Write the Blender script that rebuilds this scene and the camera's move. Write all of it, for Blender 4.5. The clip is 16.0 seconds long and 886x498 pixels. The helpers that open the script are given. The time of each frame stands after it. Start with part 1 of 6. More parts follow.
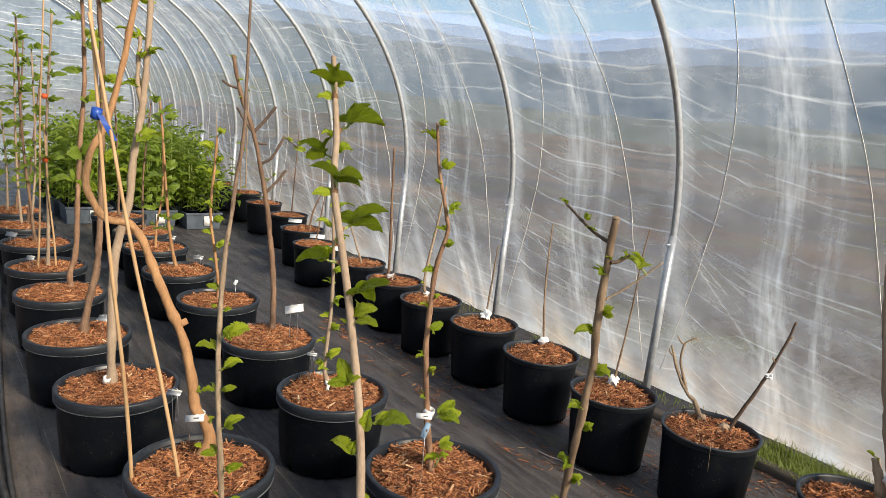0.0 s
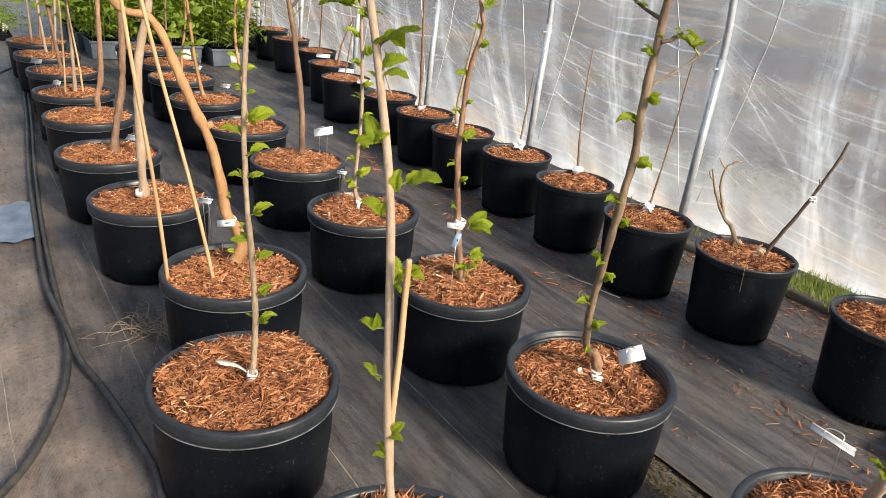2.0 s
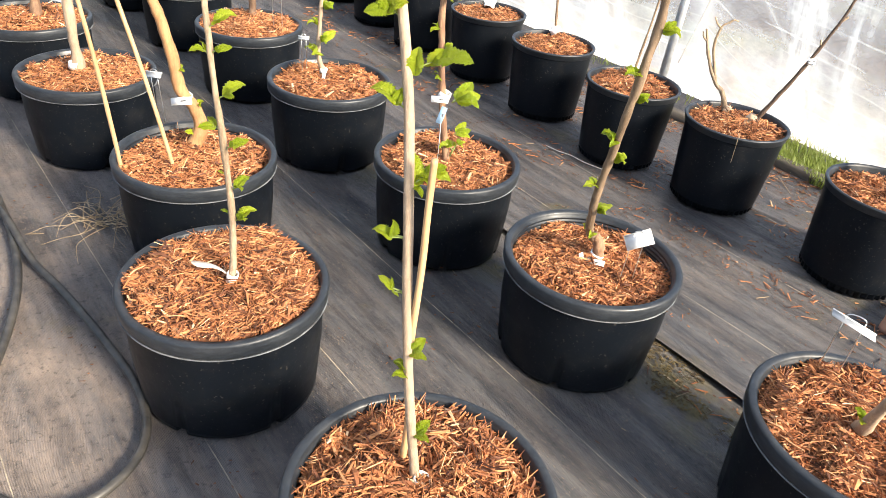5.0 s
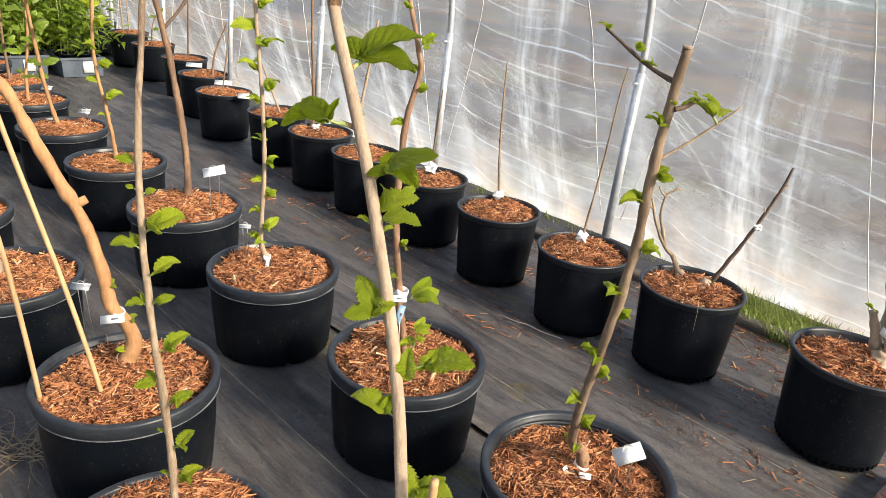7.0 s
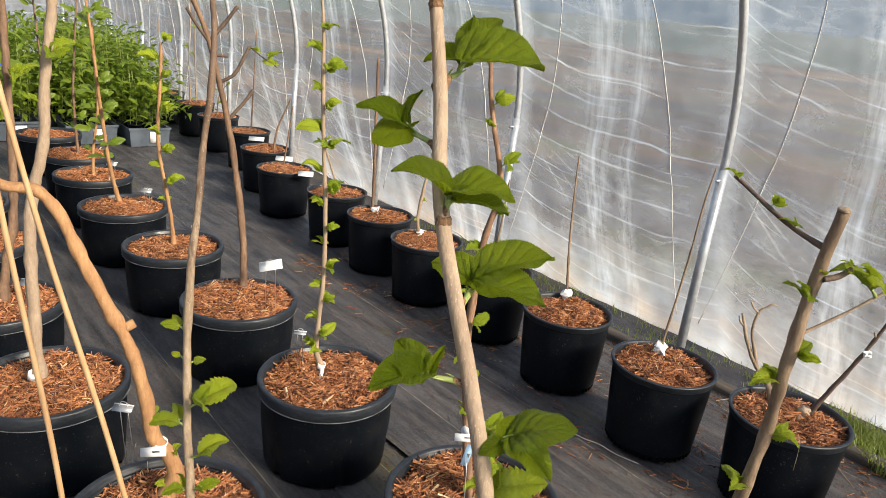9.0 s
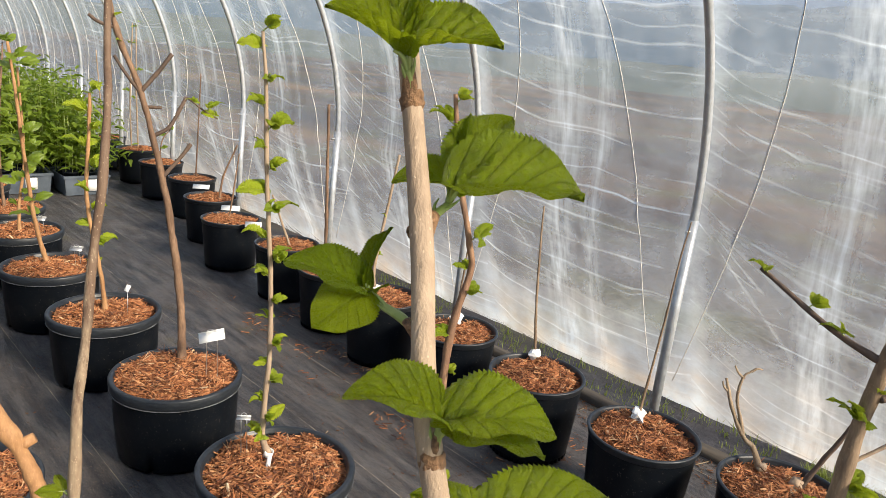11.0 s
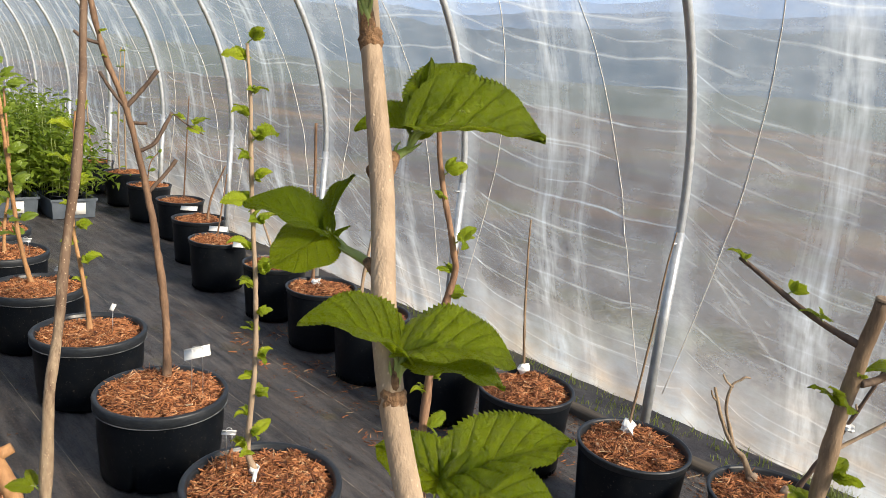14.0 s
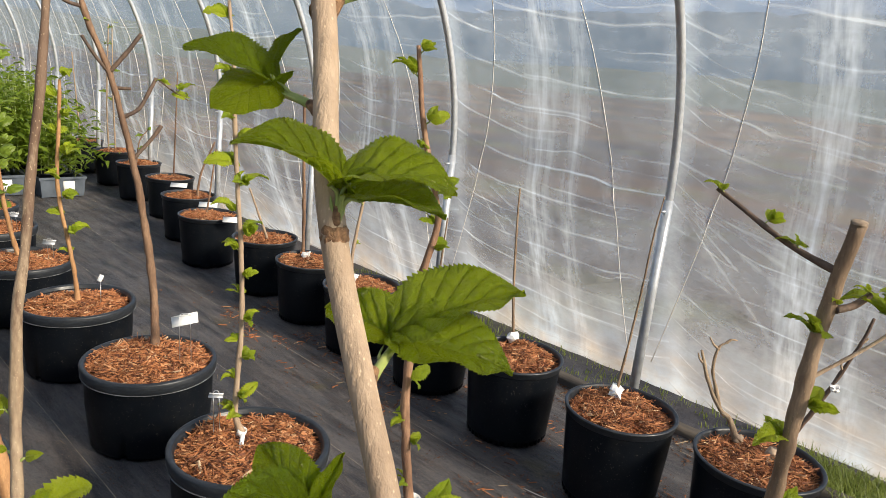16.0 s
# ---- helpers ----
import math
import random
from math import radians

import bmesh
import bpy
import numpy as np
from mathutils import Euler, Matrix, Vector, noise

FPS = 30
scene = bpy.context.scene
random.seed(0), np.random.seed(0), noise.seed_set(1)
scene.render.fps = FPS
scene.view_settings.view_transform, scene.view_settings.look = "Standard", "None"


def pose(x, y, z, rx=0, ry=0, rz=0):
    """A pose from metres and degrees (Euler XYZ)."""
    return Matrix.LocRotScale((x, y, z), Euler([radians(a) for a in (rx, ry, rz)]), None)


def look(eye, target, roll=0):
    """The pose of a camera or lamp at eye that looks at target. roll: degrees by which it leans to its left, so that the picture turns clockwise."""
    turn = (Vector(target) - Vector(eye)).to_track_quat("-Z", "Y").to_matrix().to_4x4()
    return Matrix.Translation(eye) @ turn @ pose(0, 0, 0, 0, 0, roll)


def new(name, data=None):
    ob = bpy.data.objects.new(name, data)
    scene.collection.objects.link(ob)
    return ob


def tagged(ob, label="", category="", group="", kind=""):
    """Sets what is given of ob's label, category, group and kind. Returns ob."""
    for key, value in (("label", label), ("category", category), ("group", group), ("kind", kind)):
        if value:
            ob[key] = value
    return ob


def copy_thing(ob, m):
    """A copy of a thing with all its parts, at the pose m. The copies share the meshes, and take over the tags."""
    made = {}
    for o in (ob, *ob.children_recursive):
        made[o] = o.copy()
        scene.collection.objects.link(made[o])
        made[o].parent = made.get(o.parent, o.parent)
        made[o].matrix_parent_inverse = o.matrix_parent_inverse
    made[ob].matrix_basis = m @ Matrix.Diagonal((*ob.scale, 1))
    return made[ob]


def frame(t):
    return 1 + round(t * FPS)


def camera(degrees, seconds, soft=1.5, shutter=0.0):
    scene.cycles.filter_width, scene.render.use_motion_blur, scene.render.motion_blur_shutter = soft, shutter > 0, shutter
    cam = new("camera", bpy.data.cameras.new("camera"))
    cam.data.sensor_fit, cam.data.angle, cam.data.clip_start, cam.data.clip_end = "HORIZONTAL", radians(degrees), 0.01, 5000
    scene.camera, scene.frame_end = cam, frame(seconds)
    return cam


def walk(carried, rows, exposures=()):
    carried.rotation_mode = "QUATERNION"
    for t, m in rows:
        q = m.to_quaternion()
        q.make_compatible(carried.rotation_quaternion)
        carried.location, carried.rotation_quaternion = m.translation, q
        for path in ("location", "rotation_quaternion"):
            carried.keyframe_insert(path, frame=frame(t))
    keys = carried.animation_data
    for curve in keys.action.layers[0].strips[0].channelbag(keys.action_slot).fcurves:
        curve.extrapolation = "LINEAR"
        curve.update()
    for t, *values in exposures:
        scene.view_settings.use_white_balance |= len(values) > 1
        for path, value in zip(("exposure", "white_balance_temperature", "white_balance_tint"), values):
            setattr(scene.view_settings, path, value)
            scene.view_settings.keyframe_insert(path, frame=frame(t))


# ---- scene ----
# ---------------------------------------------------------------- camera
cam = camera(63.9, 16.0, 0.65, 0.0)
ROWS = [
    (0.0, 0.0003, -0.0000, 1.4382, 78.979, -5.449, -35.905),
    (0.5, 0.0014, 0.0099, 1.3960, 76.046, -5.345, -35.594),
    (1.0, 0.0099, 0.0208, 1.3433, 73.102, -5.446, -34.251),
    (1.5, 0.0148, 0.0175, 1.3109, 70.285, -5.459, -33.397),
    (2.0, 0.0236, 0.0128, 1.2699, 67.325, -5.520, -33.311),
    (2.5, 0.0355, 0.0158, 1.2400, 63.288, -5.541, -33.324),
    (3.0, 0.0360, 0.0241, 1.2235, 60.610, -5.606, -33.420),
    (3.2, 0.0370, 0.0251, 1.2205, 59.790, -5.565, -33.436),
    (5.3, 0.0330, 0.2506, 1.2462, 56.637, -5.950, -39.593),
    (5.5, 0.0476, 0.2726, 1.2622, 57.660, -5.554, -41.389),
    (6.0, 0.0594, 0.3365, 1.2958, 62.244, -5.595, -44.645),
    (6.5, 0.0810, 0.3862, 1.3230, 64.988, -5.550, -44.804),
    (7.0, 0.1141, 0.4365, 1.3491, 67.281, -5.570, -43.757),
    (7.5, 0.1464, 0.4697, 1.3707, 68.760, -5.707, -41.943),
    (8.0, 0.1704, 0.4923, 1.3918, 70.044, -5.814, -39.934),
    (8.5, 0.1835, 0.5545, 1.4162, 70.976, -5.922, -39.255),
    (9.0, 0.2150, 0.6550, 1.4381, 71.571, -5.908, -39.406),
    (9.5, 0.2572, 0.7171, 1.4436, 72.425, -5.781, -39.631),
    (10.0, 0.3053, 0.7659, 1.4462, 73.012, -5.579, -41.764),
    (10.2, 0.3153, 0.7869, 1.4502, 73.306, -5.588, -42.650),
    (12.3, 0.3720, 0.8612, 1.4723, 76.703, -5.523, -43.158),
    (12.5, 0.3713, 0.8622, 1.4663, 76.731, -5.524, -43.202),
    (13.0, 0.3679, 0.8527, 1.4532, 76.805, -5.515, -43.352),
    (13.5, 0.3614, 0.8366, 1.4403, 76.828, -5.487, -43.663),
    (14.0, 0.3540, 0.8226, 1.4269, 76.907, -5.407, -44.134),
    (14.5, 0.3528, 0.8071, 1.4120, 76.849, -5.320, -44.538),
    (15.0, 0.3515, 0.7926, 1.4055, 76.617, -5.336, -44.673),
    (15.5, 0.3647, 0.7918, 1.3864, 76.331, -5.301, -44.770),
    (16.0, 0.3677, 0.7968, 1.3656, 75.706, -5.288, -44.635),
]
EXPOSURES = [(0.0, 1.1), (1.5, 1.38), (3.0, 1.94), (5.5, 2.40), (6.0, 2.19), (6.5, 1.87), (7.0, 1.75), (7.5, 1.56), (9.0, 1.40), (12.5, 1.34), (16.0, 1.25)]
walk(cam, [(t, pose(x, y, z, rx, ry, rz)) for t, x, y, z, rx, ry, rz in ROWS], EXPOSURES)

# ---------------------------------------------------------------- light
SUN_AZ, SUN_EL = radians(168), radians(30)
world = bpy.data.worlds.new("sky")
scene.world = world
world.use_nodes = True
sky = world.node_tree.nodes.new("ShaderNodeTexSky")
sky.sky_type = "NISHITA"
sky.sun_disc = False
sky.sun_elevation, sky.sun_rotation = SUN_EL, SUN_AZ
sky.dust_density, sky.ozone_density, sky.air_density = 0.3, 3.0, 1.0
world.node_tree.nodes["Background"].inputs[1].default_value = 0.061
world.node_tree.links.new(sky.outputs[0], world.node_tree.nodes["Background"].inputs[0])
sun_from = Vector((math.sin(SUN_AZ) * math.cos(SUN_EL), math.cos(SUN_AZ) * math.cos(SUN_EL), math.sin(SUN_EL)))
sun = new("sun", bpy.data.lights.new("sun", "SUN"))
sun.data.energy, sun.data.angle, sun.data.color = 5.0, radians(14.0), (1.0, 0.825, 0.63)
sun.matrix_world = look(sun_from * 30, (0, 0, 0))

# ---------------------------------------------------------------- materials
class Mat:
    """A small builder of node materials."""

    def __init__(self, name):
        self.m = bpy.data.materials.new(name)
        self.m.use_nodes = True
        self.t = self.m.node_tree
        self.b = self.t.nodes["Principled BSDF"]
        self.out = self.t.nodes["Material Output"]
        self.co = self.node("TexCoord").outputs["Object"]

    def node(self, kind, **inputs):
        n = self.t.nodes.new("ShaderNode" + kind)
        for k, v in inputs.items():
            self.put(n.inputs[k], v)
        return n

    def put(self, socket, v):
        if isinstance(v, bpy.types.NodeSocket):
            self.t.links.new(v, socket)
        else:
            socket.default_value = v

    def mapped(self, scale, co=None):
        n = self.node("Mapping", Vector=co or self.co)
        n.inputs["Scale"].default_value = scale
        return n.outputs[0]

    def noise(self, scale, detail=4, rough=0.6, co=None, stretch=None):
        co = co or self.co
        if stretch:
            co = self.mapped(stretch, co)
        n = self.node("TexNoise", Vector=co)
        n.inputs["Scale"].default_value, n.inputs["Detail"].default_value, n.inputs["Roughness"].default_value = scale, detail, rough
        return n.outputs["Fac"]

    def ramp(self, fac, *stops):
        n = self.node("ValToRGB", Fac=fac)
        e = n.color_ramp.elements
        while len(e) < len(stops):
            e.new(0.5)
        for s, (p, c) in zip(e, stops):
            s.position = p
            s.color = (*c, 1) if isinstance(c, tuple) else (c, c, c, 1)
        return n.outputs["Color"]

    def mix(self, fac, a, b):
        n = self.t.nodes.new("ShaderNodeMix")
        n.data_type = "RGBA"
        for i, v in ((0, fac), (6, a), (7, b)):
            self.put(n.inputs[i], (*v, 1) if isinstance(v, tuple) and len(v) == 3 else v)
        return n.outputs[2]

    def math(self, op, a, b=0.0):
        n = self.t.nodes.new("ShaderNodeMath")
        n.operation = op.replace("_RAW", "")
        n.use_clamp = op != "FRACT" and op != "DIVIDE_RAW" and op != "ABSOLUTE" and op != "MAXIMUM" and op != "MULTIPLY" and op != "ADD" and op != "SUBTRACT"
        self.put(n.inputs[0], a)
        self.put(n.inputs[1], b)
        return n.outputs[0]

    def bump(self, height, strength=0.3, distance=0.01):
        n = self.node("Bump", Height=height)
        n.inputs["Strength"].default_value, n.inputs["Distance"].default_value = strength, distance
        self.put(self.b.inputs["Normal"], n.outputs[0])
        return n.outputs[0]

    def set(self, **kw):
        for k, v in kw.items():
            self.put(self.b.inputs[k.replace("_", " ")], (*v, 1) if isinstance(v, tuple) and len(v) == 3 else v)
        return self.m


def simple(name, a, b, rough=0.6, scale=20, metal=0.0, bump=0.2, stretch=None):
    m = Mat(name)
    n = m.noise(scale, 5, stretch=stretch)
    m.bump(n, bump, 0.004)
    return m.set(Base_Color=m.ramp(n, (0.3, a), (0.7, b)), Roughness=rough, Metallic=metal)


def plastic_black(name):
    m = Mat(name)
    dust = m.ramp(m.noise(9, 6, 0.7), (0.52, 0.0), (0.8, 1.0))
    spot = m.ramp(m.noise(130, 3, 0.6), (0.64, 0.0), (0.70, 1.0))
    dust = m.math("ADD", m.math("MULTIPLY", dust, 0.10), m.math("MULTIPLY", spot, 0.45))
    col = m.mix(dust, (0.0040, 0.0056, 0.0085), (0.10, 0.09, 0.075))
    m.bump(m.noise(60, 4), 0.08, 0.003)
    rough = m.ramp(m.noise(14, 4), (0.3, 0.34), (0.7, 0.5))
    return m.set(Base_Color=col, Roughness=rough, Specular_IOR_Level=0.14)


def plastic_rim(name):
    """The lip of the pots: scuffed paler and chalky along its edges."""
    m = Mat(name)
    scuff = m.ramp(m.noise(34, 6, 0.75, stretch=(1, 1, 3)), (0.45, 0.0), (0.75, 1.0))
    col = m.mix(m.math("MULTIPLY", scuff, 0.13), (0.014, 0.017, 0.022), (0.17, 0.18, 0.19))
    m.bump(m.noise(80, 4), 0.1, 0.002)
    return m.set(Base_Color=col, Roughness=m.ramp(m.noise(20, 4), (0.3, 0.36), (0.7, 0.54)))


def bark(name, a, b, c, peel=0.0, old=None):
    """Young bark: long streaks, fine fibre and pale lenticels; peel: how strongly dark brown patches of old skin stay on it; old: the height about which they close up."""
    m = Mat(name)
    long = m.noise(14, 6, 0.65, stretch=(2.2, 2.2, 0.5))
    fine = m.noise(120, 4, 0.6, stretch=(1.5, 1.5, 0.5))
    lent = m.node("TexVoronoi", Vector=m.mapped((70, 70, 38)))
    spots = m.ramp(lent.outputs["Distance"], (0.08, 1.0), (0.2, 0.0))
    col = m.mix(m.ramp(fine, (0.35, 0.0), (0.75, 0.6)), m.ramp(long, (0.36, a), (0.64, b)), c)
    if peel:
        mask = m.noise(16, 6, 0.7, stretch=(1.6, 1.6, 0.35))
        if old:
            z = m.node("SeparateXYZ", Vector=m.co).outputs[2]
            mask = m.math("ADD", mask, m.math("MULTIPLY", m.math("SUBTRACT", z, old), 0.9))
        skin = m.ramp(mask, (0.47, 0.0), (0.55, peel))
        col = m.mix(skin, col, tuple(v * 0.8 for v in c))
    col = m.mix(m.math("MULTIPLY", spots, 0.5), col, tuple(min(1, v * 1.7) for v in b))
    m.bump(m.math("ADD", m.math("MULTIPLY", fine, 0.8), long), 0.6, 0.0035)
    return m.set(Base_Color=col, Roughness=0.75)


def leafy(name, dark, light, glow):
    m = Mat(name)
    info = m.node("ObjectInfo").outputs["Random"]
    island = m.node("NewGeometry").outputs["Random Per Island"]
    v = m.math("MULTIPLY", m.math("ADD", info, island), 0.5)
    col = m.mix(m.math("MULTIPLY", m.noise(35, 4), 0.5), m.ramp(v, (0.15, dark), (0.85, light)), glow)
    m.bump(m.noise(220, 3), 0.25, 0.001)
    m.set(Base_Color=col, Roughness=0.42)
    tr = m.node("BsdfTranslucent", Color=m.mix(0.5, col, (*glow, 1)))
    mix = m.node("MixShader", Fac=0.48)
    m.t.links.new(m.b.outputs[0], mix.inputs[1])
    m.t.links.new(tr.outputs[0], mix.inputs[2])
    m.t.links.new(mix.outputs[0], m.out.inputs[0])
    return m.m


def veined_leaf(name, dark, light, glow, relief):
    """Fresh mulberry leaf: glossy, yellow-green, puffed between paler sunken veins, blotchy in tone."""
    m = Mat(name)
    uv = m.node("TexCoord").outputs["UV"]
    xy = m.node("SeparateXYZ", Vector=uv).outputs
    info = m.node("ObjectInfo").outputs["Random"]
    av = m.math("ABSOLUTE", m.math("SUBTRACT", m.math("MULTIPLY", xy[0], 2.0), 1.0))
    p = m.math("SUBTRACT", m.math("MULTIPLY", xy[1], 6.4), m.math("MULTIPLY", av, m.math("SUBTRACT", 2.9, m.math("MULTIPLY", av, 0.9))))
    f = m.math("ABSOLUTE", m.math("SUBTRACT", m.math("FRACT", m.math("ADD", p, 20.5), 0), 0.5))
    vein = m.math("MAXIMUM", m.ramp(f, (0.0, 1.0), (0.085, 0.0)), m.ramp(av, (0.02, 1.0), (0.065, 0.0)))
    net = m.node("TexVoronoi", Vector=m.mapped((30, 38, 1), uv))
    net.feature = "DISTANCE_TO_EDGE"
    netline = m.ramp(net.outputs["Distance"], (0.0, 1.0), (0.12, 0.0))
    blotch = m.noise(5, 5, 0.6)
    base = m.ramp(m.math("ADD", m.math("MULTIPLY", info, 0.45), m.math("MULTIPLY", blotch, 0.55)), (0.25, dark), (0.72, light))
    col = m.mix(m.math("MULTIPLY", vein, 0.5), base, (0.36, 0.46, 0.07))
    # fine net darkened to paint the shade in crevices between the puffed cells
    col = m.mix(m.math("MULTIPLY", netline, 0.16), col, (0.05, 0.10, 0.006))
    h = m.math("SUBTRACT", m.math("MULTIPLY", m.noise(16, 4), 0.6), m.math("ADD", m.math("MULTIPLY", vein, 0.9), m.math("MULTIPLY", netline, 0.55)))
    nb = m.bump(h, 1.0, relief)
    m.set(Base_Color=col, Roughness=m.ramp(m.noise(30, 3), (0.3, 0.22), (0.7, 0.36)))
    tr = m.node("BsdfTranslucent", Color=m.mix(0.55, col, glow), Normal=nb)
    mix = m.node("MixShader", Fac=0.41)
    m.t.links.new(m.b.outputs[0], mix.inputs[1])
    m.t.links.new(tr.outputs[0], mix.inputs[2])
    m.t.links.new(mix.outputs[0], m.out.inputs[0])
    return m.m


def chips(name):
    m = Mat(name)
    isl = m.node("NewGeometry").outputs["Random Per Island"]
    col = m.ramp(isl, (0.0, (0.05, 0.018, 0.010)), (0.20, (0.19, 0.064, 0.026)), (0.52, (0.46, 0.170, 0.062)), (0.88, (0.60, 0.262, 0.104)), (0.97, (0.70, 0.40, 0.20)), (1.0, (0.78, 0.58, 0.36)))
    col = m.mix(m.ramp(m.noise(130, 4, stretch=(1, 1, 0.4)), (0.35, 0.4), (0.65, 0.0)), col, (0.09, 0.033, 0.014))
    m.bump(m.noise(240, 3), 0.5, 0.002)
    return m.set(Base_Color=col, Roughness=0.8)


def fabric(name):
    """Black woven ground cover: a fine weave, pale marker threads, long scuffs, and dust that lies thickest where feet
    go. Sunlit patches, lit mottling and light on the folds are partly painted in with them.
    """
    m = Mat(name)
    xyz = m.node("SeparateXYZ", Vector=m.co).outputs
    weave = m.node("TexWave", Vector=m.co)
    weave.bands_direction = "Y"
    weave.inputs["Scale"].default_value = 110
    weave2 = m.node("TexWave", Vector=m.co)
    weave2.bands_direction = "X"
    weave2.inputs["Scale"].default_value = 110
    w = m.math("MULTIPLY", weave.outputs["Fac"], weave2.outputs["Fac"])
    # marker threads woven every 0.36 m
    f = m.math("ABSOLUTE", m.math("SUBTRACT", m.math("FRACT", m.math("ADD", m.math("MULTIPLY", xyz[0], 2.778), m.math("MULTIPLY", m.noise(2.0, 2), 0.02)), 0), 0.055))
    thread = m.math("MULTIPLY", m.math("LESS_THAN", f, 0.0034), m.ramp(m.noise(9, 4, 0.7), (0.38, 0.08), (0.60, 0.8)))
    # paler aisle: foot dust, with the sunlit patches there painted into it
    trodden = m.ramp(m.math("ADD", xyz[0], m.math("MULTIPLY", m.noise(1.2, 3), 0.5)), (0.20, 1.0), (0.85, 0.0))
    broad = m.ramp(m.noise(1.7, 8, 0.72), (0.38, 0.10), (0.66, 1.0))
    # dust streaks and blotches, which also paint the floor's lit mottling
    scuff = m.ramp(m.noise(34, 7, 0.75, stretch=(1, 0.10, 1)), (0.44, 0.0), (0.70, 1.0))
    cloudy = m.ramp(m.noise(7.5, 8, 0.75, stretch=(1, 0.55, 1)), (0.45, 0.0), (0.68, 1.0))
    dust = m.math("MULTIPLY", broad, m.math("ADD", m.math("MULTIPLY", trodden, 0.66), 0.05))
    dust = m.math("ADD", dust, m.math("MULTIPLY", scuff, m.math("ADD", m.math("MULTIPLY", trodden, 0.16), 0.15)))
    dust = m.math("ADD", dust, m.math("MULTIPLY", cloudy, m.math("ADD", m.math("MULTIPLY", trodden, 0.20), 0.11)))
    dust = m.math("MINIMUM", dust, 0.92)
    base = m.ramp(w, (0.0, (0.023, 0.026, 0.033)), (1.0, (0.041, 0.045, 0.055)))
    # long paler streaks paint light caught on ridges of the fabric
    worn = m.ramp(m.noise(18, 6, 0.7, stretch=(1, 0.12, 1)), (0.43, 0.0), (0.60, 0.85))
    base = m.mix(worn, base, (0.092, 0.093, 0.100))
    col = m.mix(dust, base, (0.38, 0.295, 0.235))
    seam = m.ramp(m.math("ABSOLUTE", m.math("SUBTRACT", xyz[0], 1.43)), (0.03, 1.0), (0.16, 0.0))
    moss = m.math("MULTIPLY", m.math("ADD", m.ramp(m.noise(3.1, 5, 0.6), (0.62, 0.0), (0.72, 1.0)), m.math("MULTIPLY", seam, m.ramp(m.noise(9, 6, 0.7), (0.42, 0.0), (0.58, 1.6)))), 0.5)
    col = m.mix(moss, col, (0.13, 0.105, 0.035))
    grit = m.math("MULTIPLY", m.ramp(m.noise(190, 3, 0.7, stretch=(1, 0.6, 1)), (0.60, 0.0), (0.68, 1.0)), m.ramp(m.noise(2.4, 5, 0.7), (0.38, 0.2), (0.60, 0.9)))
    col = m.mix(grit, col, (0.30, 0.22, 0.155))
    dark = m.math("MULTIPLY", m.ramp(m.noise(70, 4, 0.7), (0.56, 0.0), (0.66, 1.0)), 0.5)
    col = m.mix(dark, col, (0.010, 0.010, 0.012))
    col = m.mix(thread, col, (0.50, 0.43, 0.31))
    h = m.math("ADD", m.math("MULTIPLY", w, 0.07), m.math("ADD", m.noise(22, 6, stretch=(1, 0.3, 1)), m.math("MULTIPLY", m.noise(8, 5, stretch=(1, 0.14, 1)), 1.3)))
    m.bump(h, 1.0, 0.016)
    return m.set(Base_Color=col, Roughness=m.ramp(m.noise(5, 4), (0.3, 0.34), (0.7, 0.56)), Specular_IOR_Level=0.35)


